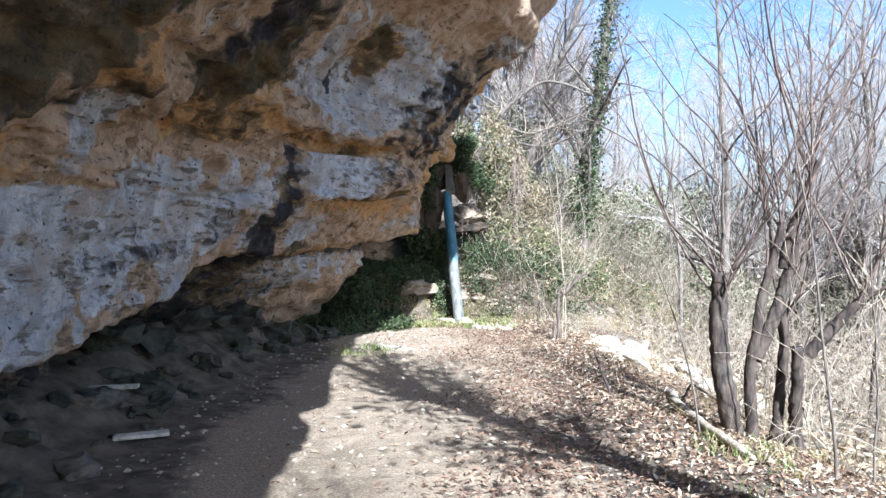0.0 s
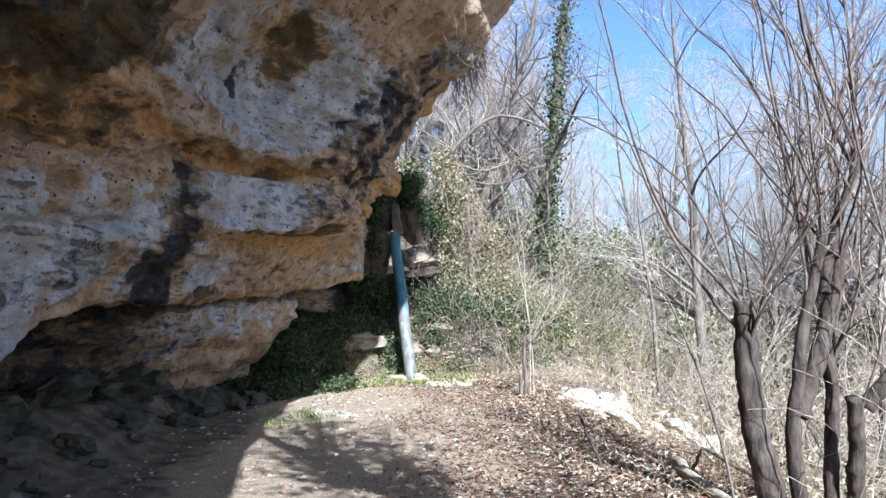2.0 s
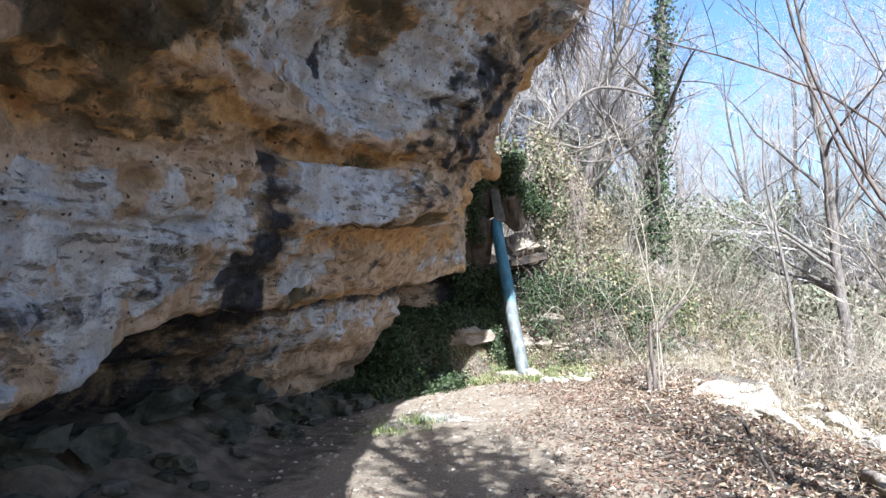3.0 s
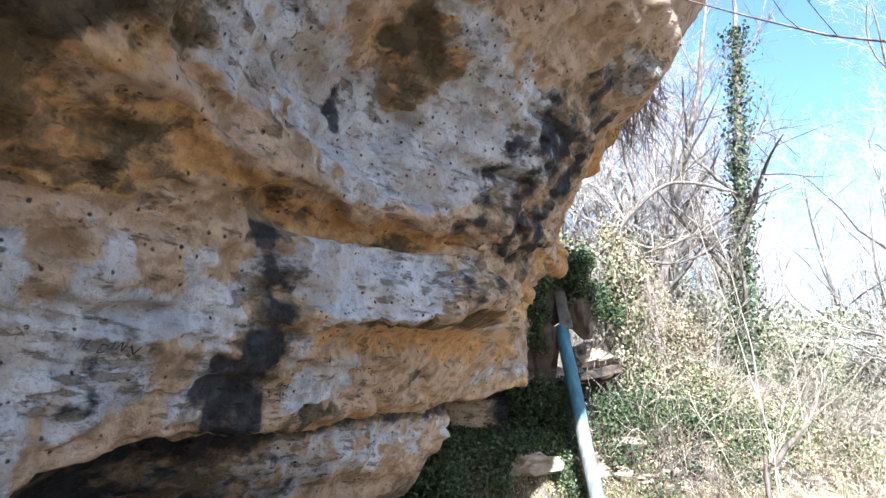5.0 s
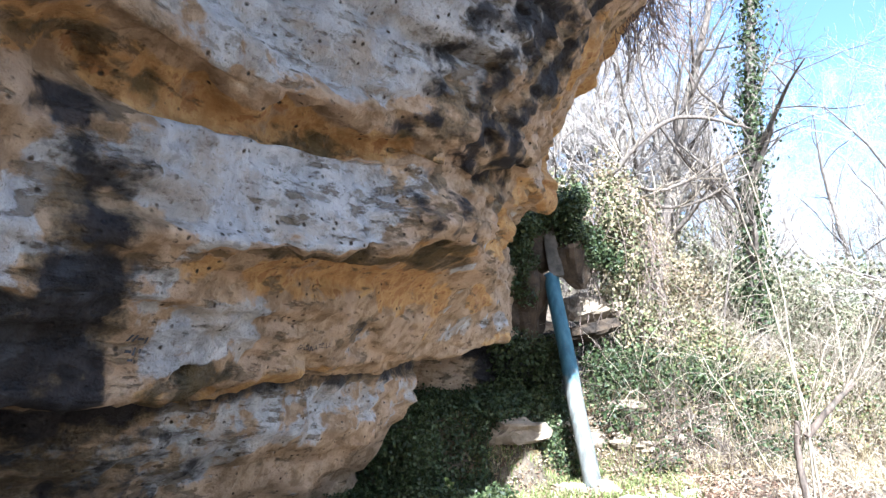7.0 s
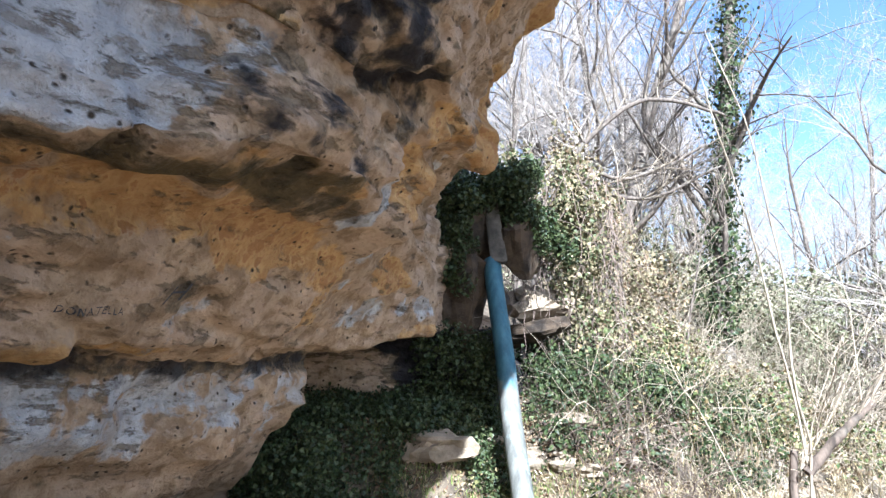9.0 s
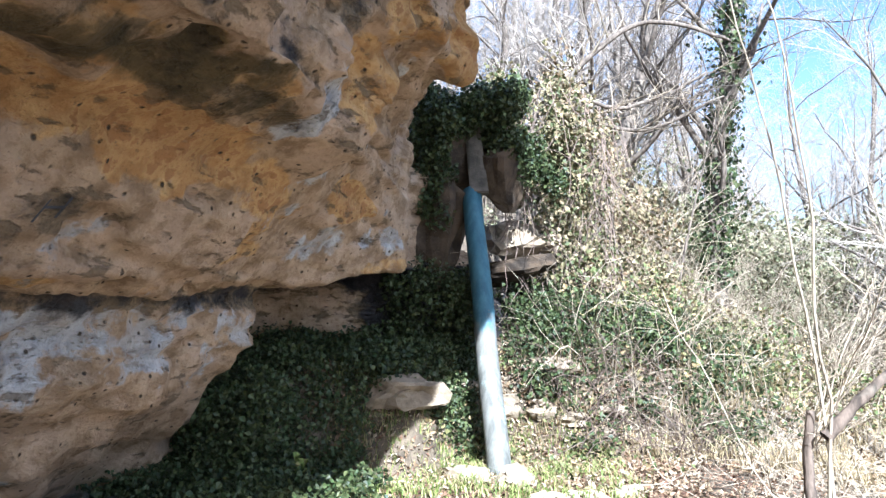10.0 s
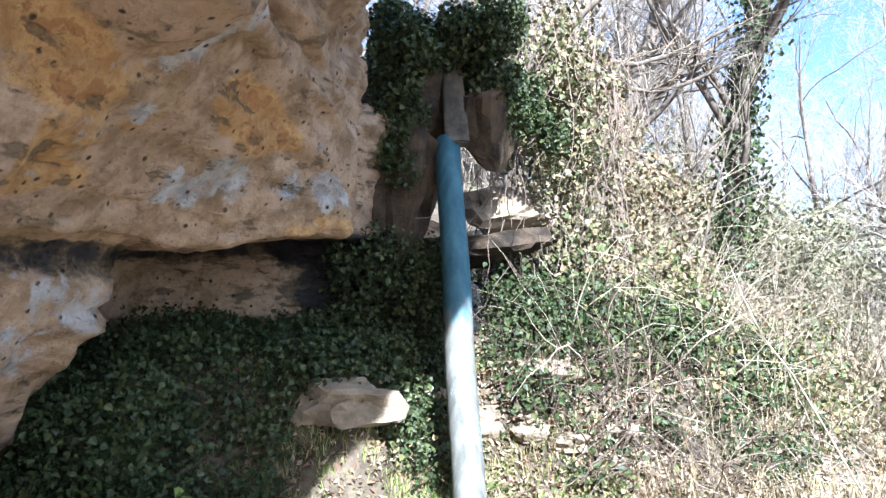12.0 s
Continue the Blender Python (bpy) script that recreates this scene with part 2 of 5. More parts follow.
def smooth_noise(p, scale, seed=0):
    """Value noise from -1 to 1 at places p (n x 3)."""
    q = np.asarray(p, float) * scale + seed * 17.31
    i = np.floor(q).astype(np.int64)
    f = q - i
    f = f * f * (3 - 2 * f)
    out = np.zeros(len(q))
    for dx in (0, 1):
        for dy in (0, 1):
            for dz in (0, 1):
                w = (f[:, 0] if dx else 1 - f[:, 0]) * (f[:, 1] if dy else 1 - f[:, 1]) * (f[:, 2] if dz else 1 - f[:, 2])
                out += w * lattice(i + np.array([dx, dy, dz]))
    return out * 2 - 1


def layered(p, scale, octaves=4, seed=0):
    return sum(smooth_noise(p, scale * 2 ** k, seed + k) * 0.5 ** k for k in range(octaves))


def step(a, b, v):
    t = np.clip((v - a) / (b - a), 0, 1)
    return t * t * (3 - 2 * t)


def grid_faces(rows, cols):
    a = (np.arange(rows - 1)[:, None] * cols + np.arange(cols - 1)[None, :]).ravel()
    return np.stack([a, a + 1, a + cols + 1, a + cols], axis=1)


def paint_points(ob, name, rgb):
    attr = ob.data.attributes.new(name, "FLOAT_COLOR", "POINT")
    attr.data.foreach_set("color", np.concatenate([np.clip(rgb, 0, 1), np.ones((len(rgb), 1))], axis=1).astype(np.float32).ravel())


def tubes(lines, sides, gnarl=0.0):
    """Verts and faces of tapered tubes along lines of (place, radius); gnarl: uneven bark."""
    verts, faces = [], []
    ring = [(math.cos(2 * math.pi * k / sides), math.sin(2 * math.pi * k / sides)) for k in range(sides)]
    for line in lines:
        base = len(verts)
        n = len(line)
        u = (line[1][0] - line[0][0]).orthogonal()
        for i, (p, r) in enumerate(line):
            d = (line[min(i + 1, n - 1)][0] - line[max(i - 1, 0)][0]).normalized()
            u = (u - d * u.dot(d)).normalized()
            v = d.cross(u)
            for c, s in ring:
                out = u * c + v * s
                k = 1 + gnarl * (noise.noise((p + out * r) * 9) + 0.6 * noise.noise((p + out * r) * 23)) if gnarl else 1
                verts.append(tuple(p + out * (r * k)))
        for i in range(n - 1):
            for k in range(sides):
                a, b = base + i * sides + k, base + i * sides + (k + 1) % sides
                faces.append((a, b, b + sides, a + sides))
        faces.append(tuple(base + (n - 1) * sides + k for k in range(sides)))
    return verts, faces


def bend(rng, start, way, length, r0, r1, steps=6, wander=0.18, lift=0.0):
    """A wandering tapered line."""
    line, p, d = [(start.copy(), r0)], start.copy(), way.normalized()
    for i in range(steps):
        d = (d + Vector((rng.gauss(0, wander), rng.gauss(0, wander), rng.gauss(0, wander) + lift))).normalized()
        p = p + d * (length / steps)
        line.append((p.copy(), r0 + (r1 - r0) * (i + 1) / steps))
    return line


def branch_out(rng, line, count, low, length, spread, lift, thin, steps=5, wander=0.16):
    """Side branches that leave a line above the share low of its length."""
    out = []
    for _ in range(count):
        f = low + (1 - low) * rng.random()
        i = min(int(f * (len(line) - 1)), len(line) - 2)
        p, r = line[i]
        q, r2 = line[i + 1]
        w = f * (len(line) - 1) - i
        d = (q - p).normalized()
        side = Vector((rng.gauss(0, 1), rng.gauss(0, 1), rng.gauss(0, 0.5))).normalized()
        d = (d * (1 - spread) + side * spread + Vector((0, 0, lift))).normalized()
        rr = max((r + (r2 - r) * w) * thin, 0.0025)
        out.append(bend(rng, p.lerp(q, w), d, length * (0.55 + 0.7 * rng.random()) * (1.15 - 0.5 * f), rr, max(rr * 0.25, 0.0018), steps, wander, lift * 0.12))
    return out


def leaf_cards(places, normals, size, rng, droop=0.0, lobes=True, jitter=0.6):
    """Small folded leaves at places: one island each."""
    n = len(places)
    places, normals = np.asarray(places, float), np.asarray(normals, float)
    nn = normals + rng.normal(0, jitter, (n, 3))
    nn /= np.linalg.norm(nn, axis=1)[:, None] + 1e-9
    t = rng.normal(0, 1, (n, 3))
    t[:, 2] -= droop
    t -= nn * np.sum(t * nn, axis=1)[:, None]
    t /= np.linalg.norm(t, axis=1)[:, None] + 1e-9
    b = np.cross(nn, t)
    s = (size * (0.55 + 0.9 * rng.random(n)))[:, None]
    if lobes:
        outline = [(-0.5, 0.0, 0.0), (-0.22, 0.5, 0.10), (0.12, 0.36, 0.06), (0.6, 0.0, -0.12), (0.12, -0.36, 0.06), (-0.22, -0.5, 0.10)]
        quads = [(0, 3, 2, 1), (0, 5, 4, 3)]
    else:
        outline = [(-0.6, 0.0, 0.05), (0.0, 0.27, 0.13), (0.65, 0.0, -0.05), (0.0, -0.27, 0.13)]
        quads = [(0, 2, 1), (0, 3, 2)]
    k = len(outline)
    verts = np.stack([places + s * (t * a + b * c + nn * h) for a, c, h in outline], axis=1).reshape(-1, 3)
    base = (np.arange(n) * k)[:, None]
    faces = np.concatenate([base + np.array([q]) for q in quads])
    return verts, faces


def stuff(name, verts, faces, material, label, category, smooth=False, parent=None):
    return tagged(mesh_object(name, verts, faces, material, smooth, parent), label, category, kind="stuff")


# ---- the lie of the land ----
def ground_height(x, y):
    x, y = np.asarray(x, float), np.asarray(y, float)
    p = np.stack([x, y, np.zeros_like(x)], axis=-1).reshape(-1, 3)
    lumps = (layered(p, 0.9, 4, 3)).reshape(x.shape)
    near = np.exp(-((x - 0.2) / 1.5) ** 2) * step(13.2, 11.5, y)
    z = 0.035 * lumps * (1 - 0.6 * near)
    # rubble heap against the foot of the cliff
    z = z + 0.42 * step(-2.2, -3.6, x) * step(13.0, 11.0, y) + 0.16 * step(-1.9, -2.7, x) * step(6.0, 8.0, y) * step(13.0, 11.0, y)
    z = z + 0.16 * np.abs(layered(p, 2.1, 3, 15).reshape(x.shape)) * step(-1.9, -2.9, x) * step(12.6, 11.4, y)
    # bank behind the post, dying out to the right
    toe = 13.85 + np.maximum(0, x - 0.9) * 0.55 - 0.72 * step(0.15, -0.5, x) - 0.3 * step(-0.8, -1.8, x)
    run = np.maximum(0, y - toe)
    side = step(6.0, 1.0, x)
    bank = (0.75 * step(0, 0.75, run) + 0.30 * np.maximum(0, run - 0.5) ** 0.98) * (0.12 + 0.88 * side)
    z = z + np.minimum(bank, 14 + 0 * bank)
    z = z + 0.10 * lumps * step(0.1, 1.5, run)
    # slope that falls away beyond the tree
    fall = np.maximum(0, x - 2.1)
    z = z - np.minimum(0.30 * fall ** 1.08, 9.0) * (1 - 0.75 * side * step(0.0, 2.0, run)) * (0.45 + 0.55 * step(16.0, 9.0, y))
    z = z + 0.22 * layered(p, 0.35, 2, 8).reshape(x.shape) * step(2.4, 5.0, x)
    return z


def height(x, y):
    return float(ground_height(np.array([x]), np.array([y]))[0])


# ---- ground ----
def make_ground():
    xs = np.concatenate([-np.geomspace(900, 9, 16), np.linspace(-8, -3.2, 25), np.linspace(-3.1, 4.0, 143), np.linspace(4.1, 12, 60), np.geomspace(12.5, 900, 26)])
    ys = np.concatenate([-np.geomspace(900, 9, 14), np.linspace(-8, 0.5, 35), np.linspace(0.6, 17, 300), np.linspace(17.1, 34, 100), np.geomspace(35, 900, 20)])
    X, Y = np.meshgrid(xs, ys)
    Z = ground_height(X, Y)
    p = np.stack([X.ravel(), Y.ravel(), Z.ravel()], axis=1)
    close = step(18, 14, Y.ravel()) * step(6, 4, X.ravel()) * step(-4, -3, X.ravel())
    p[:, 2] += close * (0.012 * layered(p * [1, 1, 0], 7.0, 3, 5) + 0.006 * smooth_noise(p * [1, 1, 0], 40.0, 6))
    ob = mesh_object("ground", p, grid_faces(len(ys), len(xs)), EARTH)
    x, y = p[:, 0], p[:, 1]
    wob = 0.35 * layered(p * [1, 1, 0], 1.1, 3, 12)
    # the left limit paints the overhang's shade as darker earth
    trod_lit = step(1.35, 0.4, x - 0.05 * y + wob) * step(-2.2, -1.1, x + wob) * step(13.8, 12.0, y)
    grass = step(12.4, 13.4, y + wob) * step(16.5, 14.5, y) * step(2.0, 0.8, x) * 0.4
    rubble = step(1.2, 2.2, x + wob) * step(13.2, 12.2, y) * 0.35 + step(8, 10, y) * step(2.2, 2.8, x) * step(4.2, 3.4, x) * 0.5
    rubble = rubble + 0.8 * step(0.75, 0.25, np.hypot((x + 0.75) * 0.8, y - 10.2) + wob)
    paint_points(ob, "cover", np.stack([trod_lit, grass, rubble], axis=1))
    return tagged(ob, "trodden earth path with stones, dry leaves and sloping banks", "ground", kind="structure")


make_ground()

# ---- cliff: layers from the foot upwards, each with its distance out (x) and height (z) along the walk (y) ----
ALONG = [-7.0, 2.8, 4.3, 5.9, 6.6, 7.8, 8.5, 9.2, 10.0, 11.2, 12.4, 12.8, 13.6, 14.1, 14.9, 15.8]
LAYERS = [
    ("foot", [-3.5, -3.5, -3.5, -3.5, -3.9, -4.0, -3.9, -3.6, -3.1, -2.6, -2.6, -2.53, -2.8, -2.4, 0.3, 0.8], [-0.3, -0.3, -0.3, -0.3, -0.3, -0.3, -0.3, -0.3, 0.0, 0.15, 0.15, -0.3, -0.3, -0.3, -0.3, -0.3]),
    ("lower_face", [-3.2, -3.2, -3.2, -3.2, -3.8, -3.7, -3.4, -2.7, -2.15, -1.8, -1.4, -1.95, -2.3, -2.2, 0.1, 0.5], [0.5, 0.5, 0.55, 0.6, 0.7, 0.75, 0.8, 0.85, 0.9, 0.95, 1.0, 1.0, 1.0, 1.1, 1.2, 1.3]),
    ("crack", [-2.9, -2.9, -2.9, -2.9, -3.0, -2.8, -2.5, -2.15, -1.86, -1.6, -1.36, -1.55, -1.9, -1.8, 0.0, 0.3], [0.66, 0.66, 0.69, 0.84, 1.16, 1.33, 1.36, 1.4, 1.45, 1.47, 1.48, 1.53, 1.64, 1.7, 1.76, 1.85]),
    ("band_foot", [-2.45, -2.45, -2.42, -2.38, -2.3, -2.05, -1.86, -1.68, -1.52, -1.36, -1.2, -0.95, -0.45, -0.8, 0.1, 0.3], [0.7, 0.7, 0.74, 0.95, 1.24, 1.37, 1.41, 1.45, 1.5, 1.52, 1.54, 1.6, 1.72, 1.76, 1.8, 1.95]),
    ("band_top", [-2.3, -2.3, -2.28, -2.2, -2.1, -1.54, -1.46, -1.3, -1.1, -0.9, -0.74, -0.66, -0.42, -0.75, -0.2, -0.2], [1.6, 1.6, 1.74, 1.8, 1.82, 1.9, 1.95, 2.03, 2.06, 2.06, 2.05, 2.04, 2.02, 2.0, 1.9, 2.1]),
    ("lip", [-2.28, -2.28, -2.26, -2.18, -2.08, -1.4, -1.03, -0.55, -0.4, -0.4, -0.46, -0.44, -0.38, -0.75, -0.2, -0.2], [1.7, 1.7, 1.84, 1.9, 1.92, 1.96, 2.01, 2.13, 2.23, 2.3, 2.35, 2.33, 2.3, 2.3, 2.15, 2.3]),
    ("block_top", [-2.1, -2.1, -2.1, -2.05, -1.75, -1.32, -1.02, -0.58, -0.38, -0.22, -0.36, -0.4, -0.35, -0.75, -0.2, -0.2], [1.85, 1.85, 2.15, 2.3, 2.36, 2.48, 2.54, 2.62, 2.66, 2.62, 2.68, 2.66, 2.65, 2.6, 2.35, 2.5]),
    ("groove", [-2.0, -2.0, -2.0, -1.9, -1.6, -1.36, -1.06, -0.62, -0.3, -0.14, -0.2, -0.34, -0.35, -0.75, -0.1, -0.2], [1.95, 1.95, 2.28, 2.42, 2.44, 2.53, 2.6, 2.68, 2.74, 2.74, 2.92, 2.9, 2.9, 2.8, 2.55, 2.7]),
    ("brow", [-1.7, -1.7, -1.6, -1.45, -1.35, -1.12, -0.78, -0.3, 0.0, 0.0, 0.06, -0.2, -0.45, -0.75, -0.4, -0.6], [2.15, 2.15, 2.5, 2.66, 2.62, 2.62, 2.72, 2.84, 2.88, 2.9, 3.08, 3.1, 3.1, 3.0, 2.75, 2.9]),
    ("upper_face", [-1.2, -1.2, -1.2, -1.2, -1.22, -1.12, -0.56, 0.0, 0.22, 0.04, 0.09, -0.15, -0.6, -0.8, -0.8, -1.2], [2.6, 2.6, 2.82, 2.98, 3.05, 3.22, 3.18, 3.28, 3.3, 3.16, 3.4, 3.45, 3.35, 3.2, 2.95, 3.0]),
    ("roof", [-0.2, -0.2, -0.2, -0.45, -0.45, -0.3, 0.0, 0.36, 0.48, 0.36, 0.34, 0.1, -0.7, -1.0, -1.2, -1.6], [3.3, 3.3, 3.4, 3.75, 3.78, 3.7, 3.7, 3.78, 3.75, 3.66, 3.9, 3.9, 3.6, 3.4, 3.1, 3.1]),
    ("roof_edge", [0.45, 0.45, 0.4, 0.35, 0.4, 0.7, 0.92, 1.12, 1.08, 0.82, 0.78, 0.42, -0.6, -1.2, -1.6, -1.8], [4.1, 4.1, 4.1, 4.15, 4.2, 4.3, 4.3, 4.3, 4.2, 4.25, 4.5, 4.45, 3.85, 3.6, 3.3, 3.2]),
    ("rim", [0.6, 0.6, 0.5, 0.45, 0.6, 1.1, 1.6, 2.0, 2.05, 1.75, 1.5, 0.8, -0.7, -1.5, -2.0, -2.2], [5.0, 5.0, 5.0, 5.0, 5.0, 5.2, 5.4, 5.5, 5.6, 5.5, 5.4, 5.0, 4.3, 3.9, 3.6, 3.4]),
    ("crest", [-0.5, -0.5, -0.5, -0.5, -0.5, -0.3, 0.0, 1.0, 1.3, 1.1, 0.9, 0.1, -1.6, -2.6, -3.0, -3.2], [6.2, 6.2, 6.2, 6.2, 6.2, 6.3, 6.4, 6.7, 6.9, 6.7, 6.5, 6.0, 5.0, 4.6, 4.2, 3.8]),
    ("back", [-9.0, -9.0, -9.0, -9.0, -9.0, -9.0, -9.0, -9.0, -9.0, -9.0, -9.0, -9.0, -9.0, -9.0, -9.0, -9.0], [8.0, 8.0, 8.0, 8.0, 8.0, 8.0, 8.0, 8.0, 7.8, 7.5, 7.0, 6.83, 6.5, 6.2, 5.8, 5.5]),
]


def cliff_profiles(ys):
    """For each y the layer places, softened along the walk."""
    fine = np.linspace(-7, 15.8, 1200)
    k = np.exp(-np.linspace(-2, 2, 17) ** 2)
    k /= k.sum()

    def along(values):
        v = np.interp(fine, ALONG, values)
        v = np.convolve(np.pad(v, 8, mode="edge"), k, mode="valid")
        return np.interp(ys, fine, v)

    return np.stack([along(l[1]) for l in LAYERS], axis=1), np.stack([along(l[2]) for l in LAYERS], axis=1)


BULGES = [
    (12.25, 8.4, 0.28, 0.7, 0.13), (12.0, 5.9, 0.3, 1.0, -0.14), (11.25, 5.4, 0.22, 1.3, 0.12), (9.62, 5.35, 0.2, 0.35, 0.12),
    (10.4, 7.2, 0.35, 0.7, -0.14), (9.5, 10.7, 0.25, 0.4, 0.12), (8.7, 10.9, 0.2, 0.4, 0.10), (10.1, 10.2, 0.2, 0.35, -0.12),
    (12.3, 10.8, 0.4, 0.5, 0.12), (3.58, 6.1, 0.07, 0.14, -0.10), (6.07, 8.62, 0.05, 0.06, -0.06), (5.88, 8.6, 0.04, 0.05, -0.05),
    (8.65, 6.8, 0.3, 0.25, -0.08), (11.2, 3.3, 0.25, 0.4, 0.05), (8.0, 3.1, 0.5, 0.2, 0.06), (4.4, 8.2, 0.25, 0.5, -0.12),
    (7.6, 9.4, 0.4, 0.35, -0.10), (9.0, 1.4, 0.5, 0.5, 0.08), (11.6, 0.9, 0.4, 0.3, 0.12), (10.6, 1.3, 0.25, 0.5, -0.10),
]


def make_cliff():
    ys = np.concatenate([np.linspace(-7, 3.0, 60), np.linspace(3.04, 15.8, 430)])
    px, pz = cliff_profiles(ys)
    share = np.concatenate([[0.0], np.cumsum([14, 10, 12, 26, 10, 24, 8, 14, 26, 26, 20, 14, 12, 8])])
    total = int(share[-1])
    u = np.arange(total + 1)
    X = np.stack([np.interp(u, share, px[i]) for i in range(len(ys))])
    Z = np.stack([np.interp(u, share, pz[i]) for i in range(len(ys))])
    # round the corners a little
    for _ in range(1):
        X[:, 1:-1] = 0.25 * X[:, :-2] + 0.5 * X[:, 1:-1] + 0.25 * X[:, 2:]
        Z[:, 1:-1] = 0.25 * Z[:, :-2] + 0.5 * Z[:, 1:-1] + 0.25 * Z[:, 2:]
    Y = np.repeat(ys[:, None], total + 1, axis=1)
    P = np.stack([X, Y, Z], axis=2)
    du = np.gradient(P, axis=1)
    dv = np.gradient(P, axis=0)
    N = np.cross(du, dv)
    N /= np.linalg.norm(N, axis=2)[:, :, None] + 1e-9
    p, nrm = P.reshape(-1, 3), N.reshape(-1, 3)
    if nrm[len(nrm) // 2, 0] < 0:
        nrm = -nrm
    beds = p * [1.0, 0.45, 2.4]
    lump = 0.065 * layered(p, 1.3, 3, 21) + 0.058 * layered(beds, 3.0, 4, 31) + 0.022 * layered(p, 9.0, 4, 41) + 0.018 * layered(p * [0.6, 0.35, 3.0], 5.0, 3, 61)
    pock = np.maximum(0, smooth_noise(p * [1, 0.7, 1.6], 8.0, 51) - 0.4) * 0.16 * step(-0.3, 0.4, smooth_noise(p, 1.4, 52)) + 0.05 * step(0.35, 0.6, smooth_noise(p * [1, 0.5, 1.5], 4.0, 53))
    layer = np.tile(np.interp(u, share, np.arange(len(LAYERS))), len(ys))
    knobs = 0.07 * layered(p * [1, 0.6, 1.4], 4.5, 3, 63) * step(5.8, 6.6, layer) * step(8.6, 7.8, layer)
    bandy = step(9.3, 10.8, p[:, 1]) * step(2.5, 2.9, layer) * step(5.2, 4.6, layer)
    lump = lump * (1 - 0.5 * bandy)
    lump = lump + 0.075 * layered(p * [0.45, 0.3, 4.2], 2.2, 3, 91) * step(2.1, 1.7, layer) * step(0.2, 0.6, layer)
    # ragged brow above the path's near end, unseen, shaped to break up its shadow
    lump = lump + 0.42 * layered(p, 0.9, 4, 95) * step(10.6, 11.6, layer) * step(3.5, 2.0, p[:, 1])
    # single bulges and hollows: place along the walk, layer, half-length, half-height, how far out
    for y0, l0, hy, hl, out in BULGES:
        lump = lump + out * np.exp(-((p[:, 1] - y0) / hy) ** 2 * 1.5 - ((layer - l0) / hl) ** 2 * 1.5)
    p = p + nrm * (lump - pock + knobs)[:, None]
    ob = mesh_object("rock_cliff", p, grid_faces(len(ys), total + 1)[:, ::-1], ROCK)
    y, z = p[:, 1], p[:, 2]
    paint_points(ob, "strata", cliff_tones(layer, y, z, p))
    return tagged(ob, "overhanging limestone cliff, ochre and white, with dark water stains and painted shade", "cliff", kind="structure")


# blotches on the rock: place along the walk, layer, half-length, half-height in layers, strength
PALE_SPOTS = [
    (4.6, 3.9, 1.2, 1.1, 0.9), (4.1, 6.6, 0.32, 1.5, 0.8), (4.25, 8.7, 0.25, 0.5, 0.7), (6.2, 4.4, 1.5, 1.5, 0.85),
    (8.1, 9.0, 1.15, 1.0, 1.0), (6.5, 8.9, 0.5, 0.75, 0.8), (8.3, 5.6, 0.85, 0.62, 1.0), (8.5, 3.45, 0.5, 0.42, 0.8),
    (9.3, 10.6, 0.5, 0.35, 0.6), (10.75, 4.75, 0.22, 0.8, 0.7), (11.6, 5.3, 0.16, 1.6, 0.6), (10.3, 1.45, 2.0, 0.6, 0.62),
    (12.4, 3.55, 0.3, 0.3, 0.55), (13.2, 3.7, 0.35, 0.35, 0.5), (11.5, 3.9, 0.2, 0.3, 0.5), (10.2, 3.3, 0.3, 0.25, 0.45),
]
OCHRE_SPOTS = [
    (5.6, 6.9, 1.0, 1.0, 0.95), (6.4, 7.5, 0.8, 0.6, 0.9), (3.75, 8.1, 0.35, 0.5, 1.1), (3.5, 5.6, 0.4, 1.0, 0.7),
    (8.0, 7.0, 1.3, 0.55, 0.9), (8.8, 4.15, 0.9, 0.35, 0.8), (10.4, 4.1, 1.1, 0.4, 0.95), (9.2, 2.6, 1.6, 0.5, 0.7),
    (12.4, 8.6, 0.6, 1.3, 1.0), (12.4, 10.8, 0.6, 1.0, 0.9), (11.2, 5.6, 0.4, 0.9, 0.75), (12.3, 4.2, 0.4, 0.28, 1.0),
    (11.5, 3.5, 0.28, 0.3, 0.6), (13.3, 3.2, 0.5, 0.25, 0.6), (8.6, 6.75, 0.3, 0.45, 0.9), (5.3, 8.3, 0.7, 0.9, 0.6),
    (7.55, 9.5, 0.6, 0.35, 0.7), (2.2, 8.5, 1.7, 1.9, 0.6), (9.4, 4.6, 1.6, 0.3, 0.6), (10.6, 9.9, 0.35, 0.8, 0.85), (11.1, 7.4, 0.4, 0.8, 0.85), (8.5, 3.08, 0.5, 0.14, 0.6),
]
